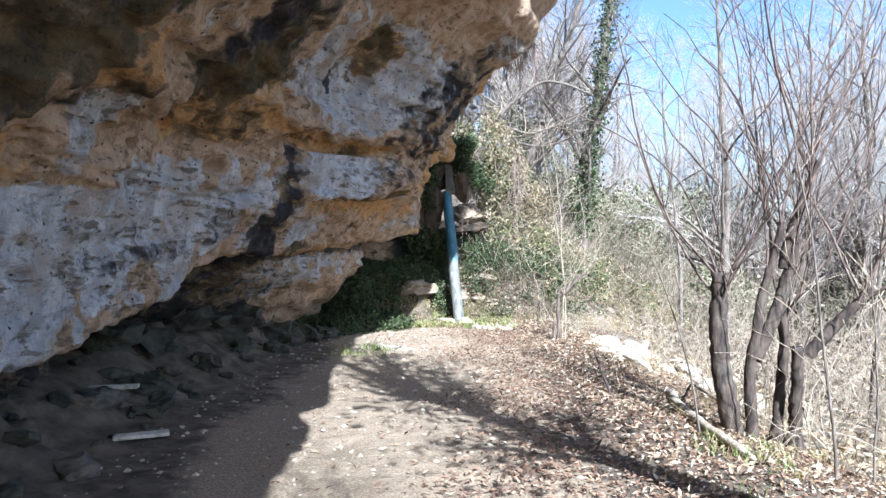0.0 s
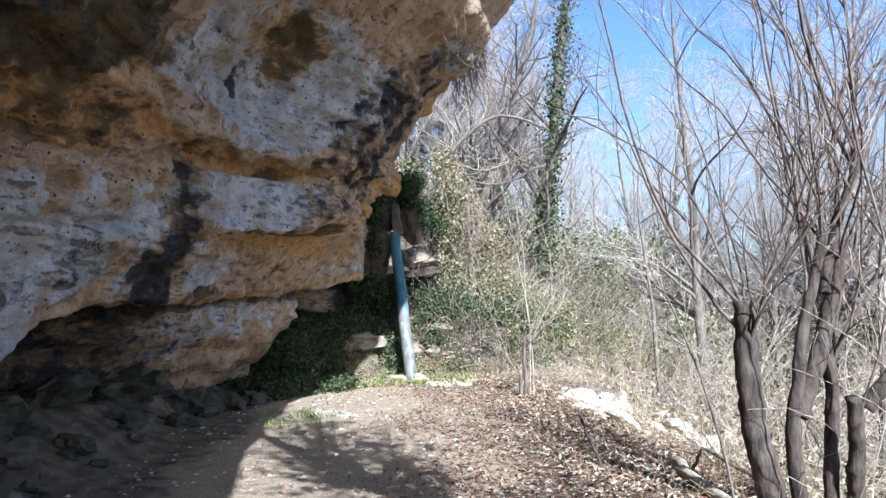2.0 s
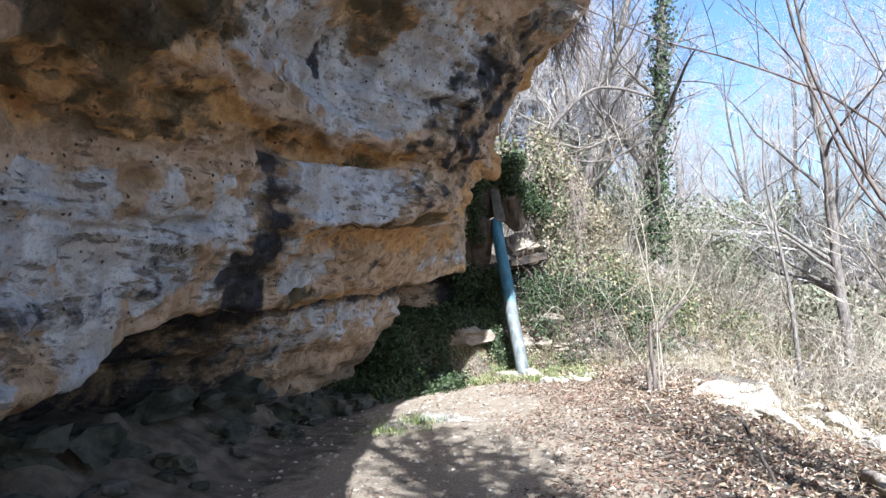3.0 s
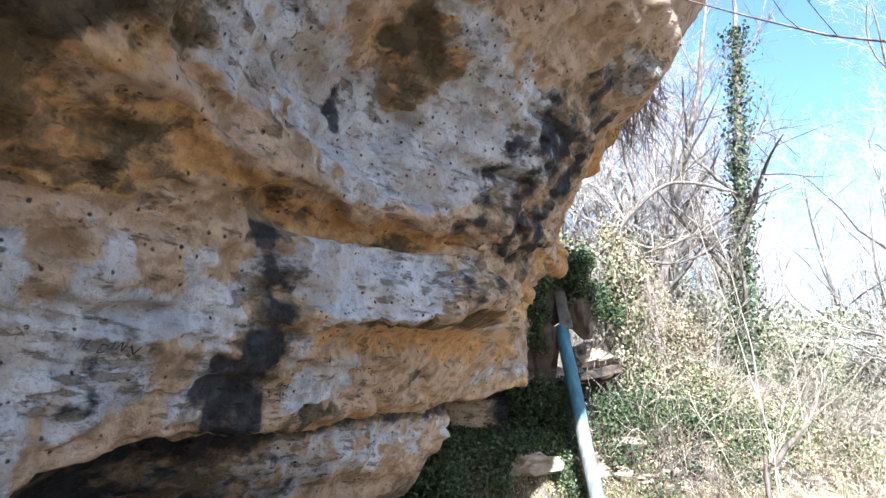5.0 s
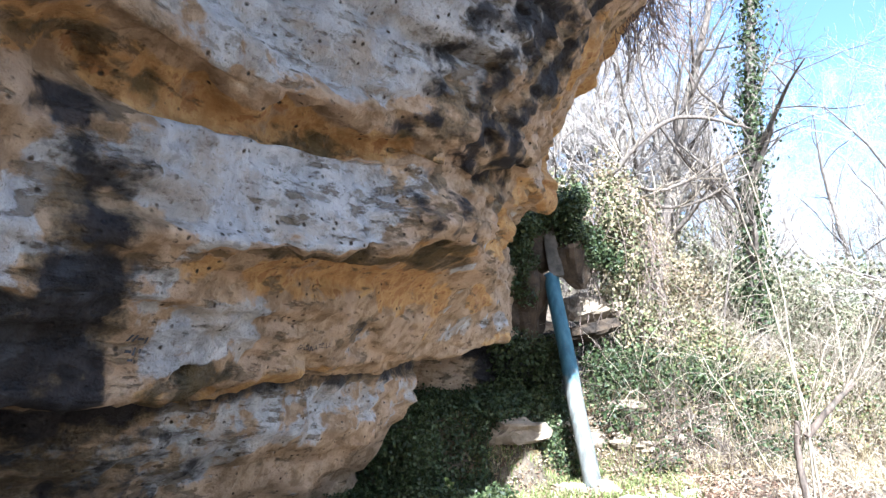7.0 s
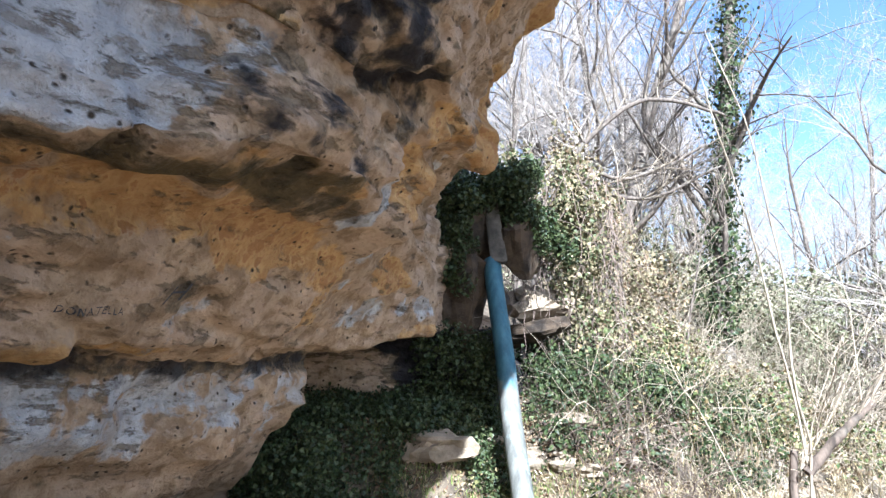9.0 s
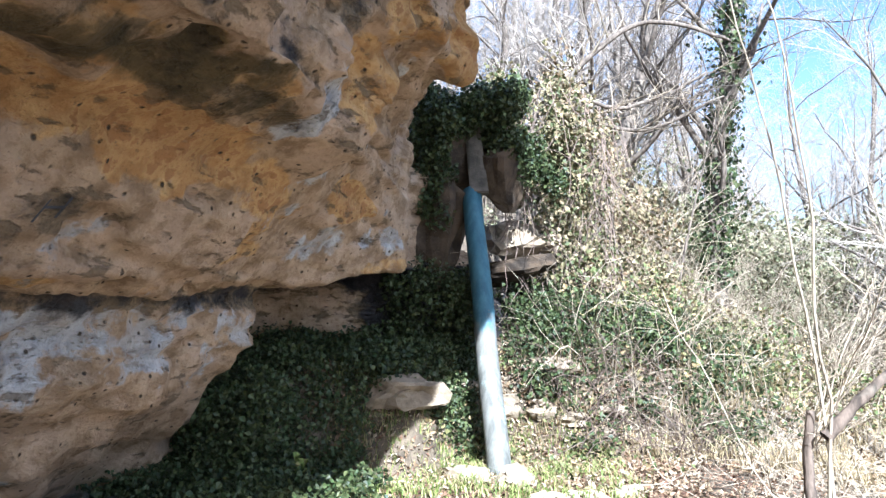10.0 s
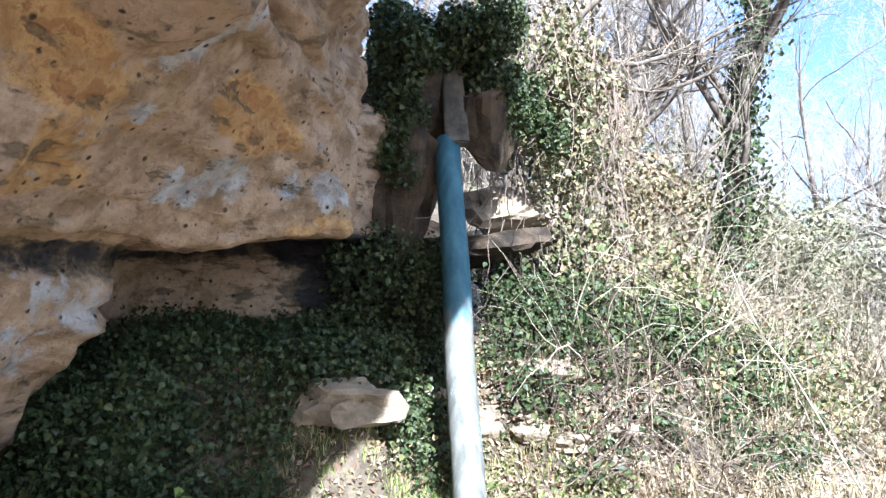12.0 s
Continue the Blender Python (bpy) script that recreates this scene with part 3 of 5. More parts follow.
# dark stains, plus shade painted on the undersides and in the upper hollows
DARK_SPOTS = [
    (5.05, 8.6, 0.72, 1.0, 1.15), (2.2, 8.7, 1.65, 2.2, 1.2), (7.6, 9.5, 0.45, 0.28, 0.75), (7.5, 8.98, 0.13, 0.25, 0.8),
    (7.35, 7.15, 0.42, 0.3, 0.62), (9.35, 9.2, 0.58, 1.6, 0.68), (9.25, 7.6, 0.5, 0.6, 0.7), (9.35, 5.4, 0.45, 0.5, 0.6),
    (9.5, 4.6, 1.5, 0.26, 0.85), (10.0, 3.4, 0.28, 0.2, 0.62), (8.5, 3.08, 0.42, 0.13, 0.8), (9.85, 9.5, 0.3, 0.9, 0.75),
    (8.45, 6.85, 0.35, 0.16, 0.6), (5.8, 6.2, 0.6, 0.2, 0.4), (6.3, 7.0, 0.5, 0.16, 0.45), (3.9, 4.8, 0.6, 0.12, 0.45),
    (9.95, 7.0, 0.6, 1.3, 0.85), (6.0, 3.5, 1.3, 0.12, 0.32), (5.5, 7.1, 1.3, 1.0, 0.48),
]


def cliff_tones(layer, y, z, p):
    """Pale crust, dark stain, painted shade and ochre of the rock, bed by bed."""
    def bed(a, b, soft=0.25):
        return step(a - soft, a + soft, layer) * step(b + soft, b - soft, layer)

    w = 0.25 * layered(p, 2.2, 3, 71)
    edge = layered(p * [1, 0.9, 1.1], 2.6, 5, 79)
    fleck = layered(p * [1, 1, 0.7], 6.0, 3, 83)

    def blots(spots):
        total = np.zeros(len(y))
        for y0, l0, hy, hl, k in spots:
            away = np.sqrt(((y - y0) / hy) ** 2 + ((layer - l0) / hl) ** 2) + 0.45 * edge
            total = np.maximum(total, k * step(1.3, 0.6, away))
        return total

    pale, ochre, dark = blots(PALE_SPOTS), blots(OCHRE_SPOTS), blots(DARK_SPOTS)
    dark = dark * (0.85 + 0.55 * fleck)
    pale = pale * (1 - 0.75 * step(0.3, 0.8, ochre))
    # the black run of water down the white band
    middle = 7.42 + 0.36 * (2.2 - z)
    streak = step(0.36, 0.06, np.abs(y - middle + 0.3 * w + 0.10 * layered(p * [1, 1, 0.25], 7.0, 3, 88))) * bed(2.9, 6.2)
    ochre = ochre * (1 - streak)
    dark = dark + streak * (0.68 + 0.6 * step(2.0, 1.8, z + w)) * step(2.6, 2.3, z + w)
    # pitted lower band; shade painted into the foot, the crack and the end cavity
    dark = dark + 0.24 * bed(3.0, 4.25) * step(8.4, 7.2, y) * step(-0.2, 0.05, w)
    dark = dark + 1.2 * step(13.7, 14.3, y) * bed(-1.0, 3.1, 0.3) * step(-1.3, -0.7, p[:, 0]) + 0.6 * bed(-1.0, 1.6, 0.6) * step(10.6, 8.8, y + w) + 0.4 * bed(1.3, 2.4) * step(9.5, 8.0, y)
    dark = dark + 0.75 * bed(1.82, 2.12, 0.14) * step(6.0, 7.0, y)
    return np.stack([pale, dark, ochre], axis=1)


make_cliff()


# ---- plants ----
def make_tree(name, rng, place, trunk_line, trunk_r, boughs, twigs, bark, twig_bark, label, reach=1.6, up=0.35, low=0.3, fine=3, spray=0):
    """A bare tree: tapered trunk, boughs and a crown of fine twigs."""
    root = new(name)
    root.location = place
    line = [(Vector(q), trunk_r * k) for q, k in trunk_line]
    smooth_line = []
    for i in range(len(line) - 1):
        for k in range(4):
            smooth_line.append((line[i][0].lerp(line[i + 1][0], k / 4) + Vector((rng.gauss(0, 0.012), rng.gauss(0, 0.012), 0)), (line[i][1] * (4 - k) + line[i + 1][1] * k) / 4 * (1 + 0.05 * rng.random())))
    smooth_line.append(line[-1])
    v, f = tubes([smooth_line], 12, 0.14)
    mesh_object("trunk", v, f, bark, parent=root)
    first = branch_out(rng, smooth_line, boughs, low, reach, 0.55, up, 0.5, 7, 0.14)
    second = [b for a in first for b in branch_out(rng, a, twigs, 0.2, reach * 0.55, 0.5, up * 0.6, 0.55, 5)]
    third = [b for a in second for b in branch_out(rng, a, fine, 0.15, reach * 0.28, 0.5, up * 0.4, 0.6, 3)]
    if spray:
        third += [b for a in third for b in branch_out(rng, a, spray, 0.2, reach * 0.14, 0.5, 0.1, 0.7, 2)]
    for b in first:
        v, f = tubes([b], 6)
        mesh_object("bough", v, f, bark, parent=root)
    v, f = tubes(second + third, 3)
    tagged(mesh_object("twig_spray", v, f, twig_bark, parent=root), kind="stuff")
    return tagged(root, label, "tree"), smooth_line, first, second


def ivy_on(rng_np, line, count, thick, size, parent, z_low=-9.0, z_high=99.0):
    """Ivy leaves round a stem."""
    spots, normals = [], []
    pts = np.array([list(p) for p, r in line])
    rad = np.array([r for p, r in line])
    for _ in range(count):
        f = rng_np.random() * (len(line) - 1)
        i = min(int(f), len(line) - 2)
        c = pts[i] + (pts[i + 1] - pts[i]) * (f - i)
        if not z_low < c[2] < z_high:
            continue
        a = rng_np.random() * 2 * math.pi
        d = np.array([math.cos(a), math.sin(a), 0.0])
        clump = 0.55 + 0.9 * max(0.0, math.sin(c[2] * 3.1 + math.sin(a * 2.0 + c[2]) * 1.6))
        spots.append(c + d * (rad[i] + thick * clump * abs(rng_np.normal(0.4, 0.45))))
        normals.append(d)
    v, f = leaf_cards(spots, normals, size, rng_np, droop=0.8)
    return mesh_object("ivy", v, f, IVY, False, parent, "glossy dark green ivy leaves")


def coppice(name, rng, place, stems, shoots, shoot_len, bark, shoot_bark, label, side_twigs=4, shoot_r=0.016, fan=0.45, sway=0.075):
    """A many-stemmed tree: stout gnarled stems, then long upright shoots with side twigs."""
    root = new(name)
    root.location = place
    long_shoots, grown = [], []
    for way, length, r, r_end, extra in stems:
        line = bend(rng, Vector(way[0]), Vector(way[1]), length, r * 1.12, r_end, 26, 0.05, 0.02)
        line = [(p, q * (1 + 0.05 * math.sin(i * 1.9) + 0.06 * rng.random() + (0.22 if i == len(line) - 1 else 0))) for i, (p, q) in enumerate(line)]
        if way[0][2] < 0.1:
            line = [(line[0][0] - Vector((0, 0, 0.2)), line[0][1] * 1.5), (line[0][0] + Vector((0, 0, 0.02)), line[0][1] * 1.25)] + line[1:]
        v, f = tubes([line], 18, 0.2)
        trunk = mesh_object("trunk", v, f, bark, parent=root)
        for k in range(int(shoots * extra)):
            low = line[int((len(line) - 1) * (0.72 + 0.28 * rng.random()))]
            d = (line[-1][0] - line[-3][0]).normalized()
            d = (d + Vector((rng.gauss(0, fan), rng.gauss(0, fan), 0.35 + 0.3 * rng.random()))).normalized()
            grown.append(trunk)
            long_shoots.append(bend(rng, low[0], d, shoot_len * (0.55 + 0.7 * rng.random()), shoot_r * (0.6 + 0.8 * rng.random()), 0.003, 9, sway, 0.03))
    second = [b for a in long_shoots for b in branch_out(rng, a, side_twigs, 0.2, shoot_len * 0.26, 0.5, 0.25, 0.55, 4)]
    third = [b for a in second for b in branch_out(rng, a, 2, 0.2, shoot_len * 0.12, 0.5, 0.15, 0.7, 3)]
    for a, trunk in zip(long_shoots, grown):
        v, f = tubes([a], 5)
        mesh_object("shoot", v, f, shoot_bark, parent=trunk)
    v, f = tubes(second + third, 3)
    tagged(mesh_object("twig_spray", v, f, shoot_bark, parent=root), kind="stuff")
    return tagged(root, label, "tree")


def thicket(name, rng, spots, stems, tall, lean, radius, material, label, category="brush", arch=-0.12, side=1, steps=6):
    """Many thin arching stems over a stretch of ground: one mass."""
    lines = []
    for x, y, k in spots:
        base = Vector((x, y, height(x, y) - 0.03))
        for _ in range(stems):
            d = Vector((rng.gauss(0, lean), rng.gauss(0, lean), 1.0))
            p = base + Vector((rng.gauss(0, 0.16), rng.gauss(0, 0.16), 0))
            a = bend(rng, p, d, tall * k * (0.5 + 0.8 * rng.random()), radius * (0.6 + 0.8 * rng.random()), radius * 0.25, steps, 0.16, arch)
            lines.append(a)
            lines += branch_out(rng, a, side, 0.3, tall * k * 0.35, 0.55, 0.05, 0.6, 3)
    v, f = tubes(lines, 3)
    return stuff(name, v, f, material, label, category)


def scatter(rng, n, x0, x1, y0, y1, keep=None):
    out = []
    while len(out) < n:
        x, y = rng.uniform(x0, x1), rng.uniform(y0, y1)
        if keep is None or keep(x, y):
            out.append((x, y, 0.6 + 0.8 * rng.random()))
    return out


def ground_leaves(name, n, xs, ys, size, material, label, seed, weight=None, lift=0.008, jitter=0.35, category="fallen leaves", lobes=False):
    r = np.random.default_rng(seed)
    x, y = r.uniform(*xs, n), r.uniform(*ys, n)
    if weight is not None:
        keep = r.random(n) < weight(x, y)
        x, y = x[keep], y[keep]
    z = ground_height(x, y) + lift + np.abs(r.normal(0, 0.012, len(x)))
    v, f = leaf_cards(np.stack([x, y, z], axis=1), np.tile([0.0, 0.0, 1.0], (len(x), 1)), size, r, jitter=jitter, lobes=lobes)
    return stuff(name, v, f, material, label, category)


def lump_mesh(size, seed, rough=0.16, flat=0.0, square=0.75):
    bm = bmesh.new()
    bmesh.ops.create_icosphere(bm, subdivisions=3, radius=1.0)
    co = np.array([list(v.co) for v in bm.verts])
    # cut the ball by random planes, so that it breaks into facets
    r = np.random.default_rng(seed)
    cuts = r.normal(0, 1, (11, 3))
    cuts /= np.linalg.norm(cuts, axis=1)[:, None]
    boxy = np.sign(co) * np.abs(co) ** square
    for k, q in enumerate(cuts):
        over = np.maximum(0, boxy @ q - ((0.55 if square > 0.6 else 0.85) + 0.35 * r.random()))
        boxy = boxy - over[:, None] * q
    d = 1 + rough * layered(co, 1.6, 3, seed) + 0.5 * rough * layered(co, 5.0, 2, seed + 9)
    out = boxy * d[:, None] * np.array(size)
    if flat:
        out[:, 2] = np.minimum(out[:, 2], size[2] * flat)
    for v, q in zip(bm.verts, out):
        v.co = q
    return bm


def boulder(name, place, size, turn, material, label, seed, category="stone", group="", flat=0.0, rough=0.16, square=0.75):
    bm = lump_mesh(size, seed, rough, flat, square)
    me = bpy.data.meshes.new(name)
    bm.to_mesh(me)
    bm.free()
    me.materials.append(material)
    ob = new(name, me)
    ob.matrix_world = pose(*place, *turn)
    return tagged(ob, label, category, group)


rng = random.Random(11)
nrng = np.random.default_rng(12)

# ---- the many-stemmed tree beside the path ----
tree_z = height(2.45, 5.7)
coppice("tree", rng, (2.45, 5.72, tree_z), [
    (((-0.15, -0.05, 0), (-0.05, 0.0, 1.0)), 1.32, 0.072, 0.064, 1.3),
    (((0.03, 0.0, 0), (0.0, 0.02, 1.0)), 1.75, 0.042, 0.028, 1.3),
    (((0.05, 0.0, 0.62), (0.40, 0.05, 0.75)), 1.05, 0.05, 0.036, 1.3),
    (((0.27, 0.08, 0), (0.02, 0.02, 1.0)), 1.15, 0.04, 0.036, 0.6),
    (((0.36, 0.0, 0), (0.16, -0.04, 1.0)), 0.75, 0.048, 0.042, 0.2),
    (((0.46, -0.02, 0.66), (0.62, -0.12, 0.75)), 0.72, 0.044, 0.038, 1.3),
    (((0.30, 0.05, 1.35), (0.20, 0.1, 1.0)), 0.9, 0.036, 0.02, 1.0),
], 7, 2.3, BARK_DARK, TWIG_BROWN, "bare many-stemmed tree with gnarled dark bark and long upright shoots", 7, 0.0105, 0.62, 0.13)

# ---- pale shrub at the path's far edge ----
coppice("shrub", rng, (1.80, 11.1, height(1.80, 11.1)), [
    (((0, 0, 0), (0.10, 0.05, 1.0)), 0.85, 0.028, 0.022, 1.2),
    (((0.07, 0.03, 0.72), (0.6, 0.1, 0.55)), 0.55, 0.03, 0.016, 1.3),
    (((-0.05, 0.04, 0), (-0.15, 0.2, 0.9)), 0.3, 0.03, 0.018, 0.5),
], 4, 1.35, BARK_BROWN, TWIG_GREY, "small bare shrub with a crooked trunk and pale thin shoots", 4, 0.005, 0.55, 0.1)

for start, way in [((1.86, 11.15, 0.9), (-0.16, 0.05, 1.0)), ((1.92, 11.2, 0.9), (-0.04, 0.1, 1.0))]:
    root = new("tall_shoot")
    a = bend(rng, Vector(start) - Vector((0, 0, 0.9 - height(start[0], start[1]))), Vector((0, 0, 1)), 0.9, 0.010, 0.008, 3, 0.05)
    a += bend(rng, a[-1][0], Vector(way), 2.6, 0.008, 0.003, 12, 0.06, 0.01)[1:]
    v, f = tubes([a], 6)
    mesh_object("stem", v, f, TWIG_PALE, parent=root)
    b = branch_out(rng, a, 6, 0.5, 0.6, 0.45, 0.3, 0.5, 4)
    v, f = tubes(b, 3)
    tagged(mesh_object("twig_spray", v, f, TWIG_PALE, parent=root), kind="stuff")
    tagged(root, "long pale bare shoot beside the crooked shrub", "shrub", "shoots beside the shrub")

# ---- trees on the bank ----
make_tree("tree", rng, (1.75, 18.9, height(1.75, 18.9)), [((0, 0, -0.3), 1.25), ((0.3, 0, 1.2), 1.0), ((0.7, 0, 2.4), 0.9), ((1.2, 0.1, 4.2), 0.75), ((1.95, 0.1, 6.3), 0.5), ((2.5, 0.2, 9.0), 0.15)], 0.12, 12, 8, BARK_GREY, BARK_GREY, "slender bare tree with grey bark leaning on the bank", 2.6, 0.25, 0.25, 4, 2)
ivy_root, ivy_line, _, _ = make_tree("tree", rng, (3.70, 18.8, height(3.70, 18.8)), [((0, 0, -0.3), 1.2), ((0.0, 0, 1.2), 1.0), ((0.16, 0, 3.2), 0.85), ((0.5, 0, 5.5), 0.7), ((0.9, 0, 8.5), 0.4), ((1.1, 0, 10.5), 0.15)], 0.14, 11, 7, BARK_GREY, BARK_GREY, "tall bare tree with ivy climbing its trunk", 2.6, 0.2, 0.25, 4, 2)
ivy_on(nrng, ivy_line, 7000, 0.30, 0.062, ivy_root, 1.0, 8.6)

# limbs that arch across between the two trees
ARCHES = [
    ([(0.84, 4.04), (1.48, 4.81), (1.98, 5.28), (2.48, 5.61), (3.15, 5.5), (3.75, 5.2)], 0.055),
    ([(1.06, 4.3), (1.71, 4.39), (2.12, 4.31), (2.81, 4.48), (3.4, 4.78)], 0.042),
    ([(1.53, 4.27), (1.85, 4.06), (2.35, 4.0), (2.86, 4.09), (3.6, 4.4)], 0.04),
]
for points, r in ARCHES:
    root = new("leaning_sapling")
    x0, z0 = points[0]
    foot = Vector((x0 - 0.25, 17.8, height(x0 - 0.25, 17.8) - 0.15))
    pts = [foot] + [Vector((x, 17.8 + 0.12 * math.sin(x * 3), z)) for x, z in points]
    trunk = []
    for i in range(len(pts) - 1):
        before, after = pts[max(i - 1, 0)], pts[min(i + 2, len(pts) - 1)]
        for k in range(4):
            w = k / 4
            q = 0.5 * (2 * pts[i] + (pts[i + 1] - before) * w + (2 * before - 5 * pts[i] + 4 * pts[i + 1] - after) * w ** 2 + (3 * pts[i] - before - 3 * pts[i + 1] + after) * w ** 3)
            trunk.append((q + Vector((0, rng.gauss(0, 0.01), rng.gauss(0, 0.01))), r * (1.1 - 0.75 * (i + w) / len(pts))))
    trunk.append((pts[-1], r * 0.25))
    v, f = tubes([trunk], 7)
    mesh_object("stem", v, f, BARK_GREY, parent=root)
    more = branch_out(rng, trunk[5:], 11, 0.1, 1.0, 0.5, 0.3, 0.5, 5)
    more += [b for q in more for b in branch_out(rng, q, 4, 0.2, 0.5, 0.5, 0.1, 0.6, 3)]
    v, f = tubes(more, 3)
    tagged(mesh_object("twig_spray", v, f, TWIG_GREY, parent=root), kind="stuff")
    tagged(root, "pale bare sapling arching over the bank", "tree", "saplings on the bank")

# ---- bare trees of the wood, in three forms ----
forms = []
for k, (tall, r, bough) in enumerate([(9.0, 0.10, 17), (7.0, 0.075, 15), (10.5, 0.12, 18)]):
    lean = rng.uniform(-0.5, 0.5)
    forms.append(make_tree("tree", rng, (6.6 + 3.4 * k, 16.5 + 3.2 * k, height(6.6 + 3.4 * k, 16.5 + 3.2 * k)), [((0, 0, -0.5), 1.2), ((0.25 * lean, 0.1, tall * 0.15), 1.0), ((-lean * 0.3, 0.2, tall * 0.3), 0.85), ((lean * 0.9, -0.1, tall * 0.5), 0.65), ((lean * 0.7, 0.3, tall * 0.75), 0.4), ((lean * 1.6, 0.2, tall), 0.1)], r, bough, 9, BARK_GREY, TWIG_LILAC, "bare grey woodland tree with a fine twiggy crown", tall * 0.34, 0.16, 0.12, 5, 2)[0])
    forms[-1]["group"] = "woodland trees"
wood = scatter(rng, 11, 0.5, 6.5, 20.5, 27.0) + scatter(rng, 34, -4.0, 16.0, 21.0, 40.0, lambda x, y: x > -4 + 0.02 * y and not (5 < x < 9 and y < 24)) + scatter(rng, 30, 7.0, 30.0, 9.0, 40.0, lambda x, y: x > 0.42 * y + 2)
for i, (x, y, k) in enumerate(wood):
    copy_thing(forms[i % 3], pose(x, y, height(x, y) - 0.1, 0, 0, rng.uniform(0, 360)) @ Matrix.Scale(0.6 + 0.4 * k, 4))

# unseen trees behind the walker, added so their twigs dapple the path
for x, y, k, form in [(1.5, -3.6, 0.85, 0), (2.9, -5.4, 0.9, 2), (0.9, -6.5, 1.0, 1)]:
    copy_thing(forms[form], pose(x, y, height(x, y) - 0.1, 0, 0, 70 * form + 20) @ Matrix.Scale(k, 4))

# ---- ivy-clad tree behind the walker, whose crown dapples the path ----
shade_root, shade_line, shade_boughs, _ = make_tree("tree", rng, (2.9, 1.5, height(2.9, 1.5)), [((0, 0, -0.3), 1.2), ((-0.2, 0.1, 1.5), 1.0), ((-0.7, 0.3, 3.2), 0.85), ((-1.4, 0.5, 5.0), 0.6), ((-1.8, 0.5, 7.5), 0.2)], 0.15, 18, 8, BARK_DARK, TWIG_BROWN, "bare tree with ivy clumps in its crown beside the path", 2.2, 0.4, 0.45, 4)
spots = [q for b in shade_boughs for q, r in b[3:]]
spots = [spots[i] for i in range(0, len(spots), 3)]
c = np.array([list(q) for q in spots])
c = np.repeat(c, 64, axis=0) + nrng.normal(0, 0.27, (len(spots) * 64, 3))
shade_foot = height(2.9, 1.5)
c = c[(c[:, 2] + shade_foot > 3.0) & (c[:, 2] + shade_foot - 1.4 > 0.55 * (c[:, 1] + 1.5))]
v, f = leaf_cards(c, nrng.normal(0, 1, c.shape), 0.085, nrng)
mesh_object("ivy", v, f, IVY, False, shade_root)

# ---- support post under the end of the overhang ----
def support_post():
    root = new("support_post")
    root.location = (0.31, 13.4, height(0.31, 13.4))
    base = root.location.z
    line = [(Vector((-0.23 * k / 14 + 0.006 * math.sin(k * 0.9), 1.26 * k / 14, -0.1 - base + 2.68 * k / 14)), 0.098 + 0.004 * (1 - k / 14)) for k in range(15)]
    v, f = tubes([line], 20)
    mesh_object("pipe", v, f, PAINT, parent=root, label="pale blue-grey painted pipe, worn to bare grey")
    bm = bmesh.new()
    bmesh.ops.create_cube(bm, size=1.0)
    for vert in bm.verts:
        k = 1.0 if vert.co.z < 0 else 0.82
        vert.co = Vector((vert.co.x * 0.19 * k, vert.co.y * 0.19 + 0.30 * (vert.co.z + 0.5), vert.co.z * 0.86)) + Vector((-0.19 + (0.04 if vert.co.z < 0 else -0.04), 1.24, 2.98 - base))
    bmesh.ops.bevel(bm, geom=bm.edges[:], offset=0.015, segments=2, affect="EDGES")
    part("head_block", bm, STONE_DIM, root, "grey weathered concrete block on the pipe")
    return tagged(root, "leaning painted pipe post propping the rock overhang", "post")


support_post()
boulder("perched_rock", (0.38, 14.85, 2.76), (0.29, 0.26, 0.40), (8, 14, 20), STONE_SHADED, "brown rock lump hanging over the post head", 4)
boulder("perched_rock", (-0.16, 15.0, 3.08), (0.46, 0.34, 0.48), (5, -10, 40), STONE_SHADED, "dark rock mass above the post, hung with ivy", 6)
# filler rock added to darken the bright gaps beside the pipe
boulder("perched_rock", (-0.34, 14.8, 2.35), (0.46, 0.36, 0.85), (0, 4, 10), STONE_SHADED, "added dark rock filling the gaps behind the hanging ivy", 11, rough=0.3)
boulder("rock_slab", (0.30, 15.55, 1.80), (0.56, 0.40, 0.15), (-8, -9, 8), STONE_SHADED, "flat limestone slab jutting out behind the post", 8, flat=0.6, rough=0.3)
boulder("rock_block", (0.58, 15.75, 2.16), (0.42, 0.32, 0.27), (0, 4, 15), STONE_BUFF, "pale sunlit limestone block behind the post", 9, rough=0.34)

# ---- stones ----
def resting(name, x, y, size, turn, material, label, seed, group="", sink=0.6, flat=0.0, square=0.75, rough=0.18):
    return boulder(name, (x, y, height(x, y) + size[2] * (1 - sink)), size, turn, material, label, seed, "stone", group, flat, rough, square)


resting("stone", -0.45, 13.66, (0.31, 0.18, 0.13), (10, -3, 4), STONE_BUFF, "broad pale stone lying on the ivy bank", 21, sink=0.4, square=0.6, rough=0.28)
resting("stone", 0.86, 14.55, (0.20, 0.13, 0.06), (10, 4, -12), STONE_BUFF, "flat buff stone set in the bank", 22, square=0.5, rough=0.4)
resting("stone", 0.98, 14.25, (0.12, 0.10, 0.05), (8, 6, 20), STONE_BUFF, "small flat stone set in the bank", 23, square=0.5, rough=0.4)
resting("stone", 0.72, 14.30, (0.10, 0.09, 0.06), (4, 0, 50), STONE_BUFF, "small buff stone set in the bank", 24, rough=0.4)
resting("stone", 0.42, 13.15, (0.24, 0.18, 0.10), (0, 0, 14), STONE_BUFF, "squared mossy stone at the foot of the post", 25, rough=0.34)
resting("stone", 0.06, 13.25, (0.22, 0.16, 0.08), (0, 0, -20), STONE_BUFF, "mossy stone at the foot of the post", 26, rough=0.34)
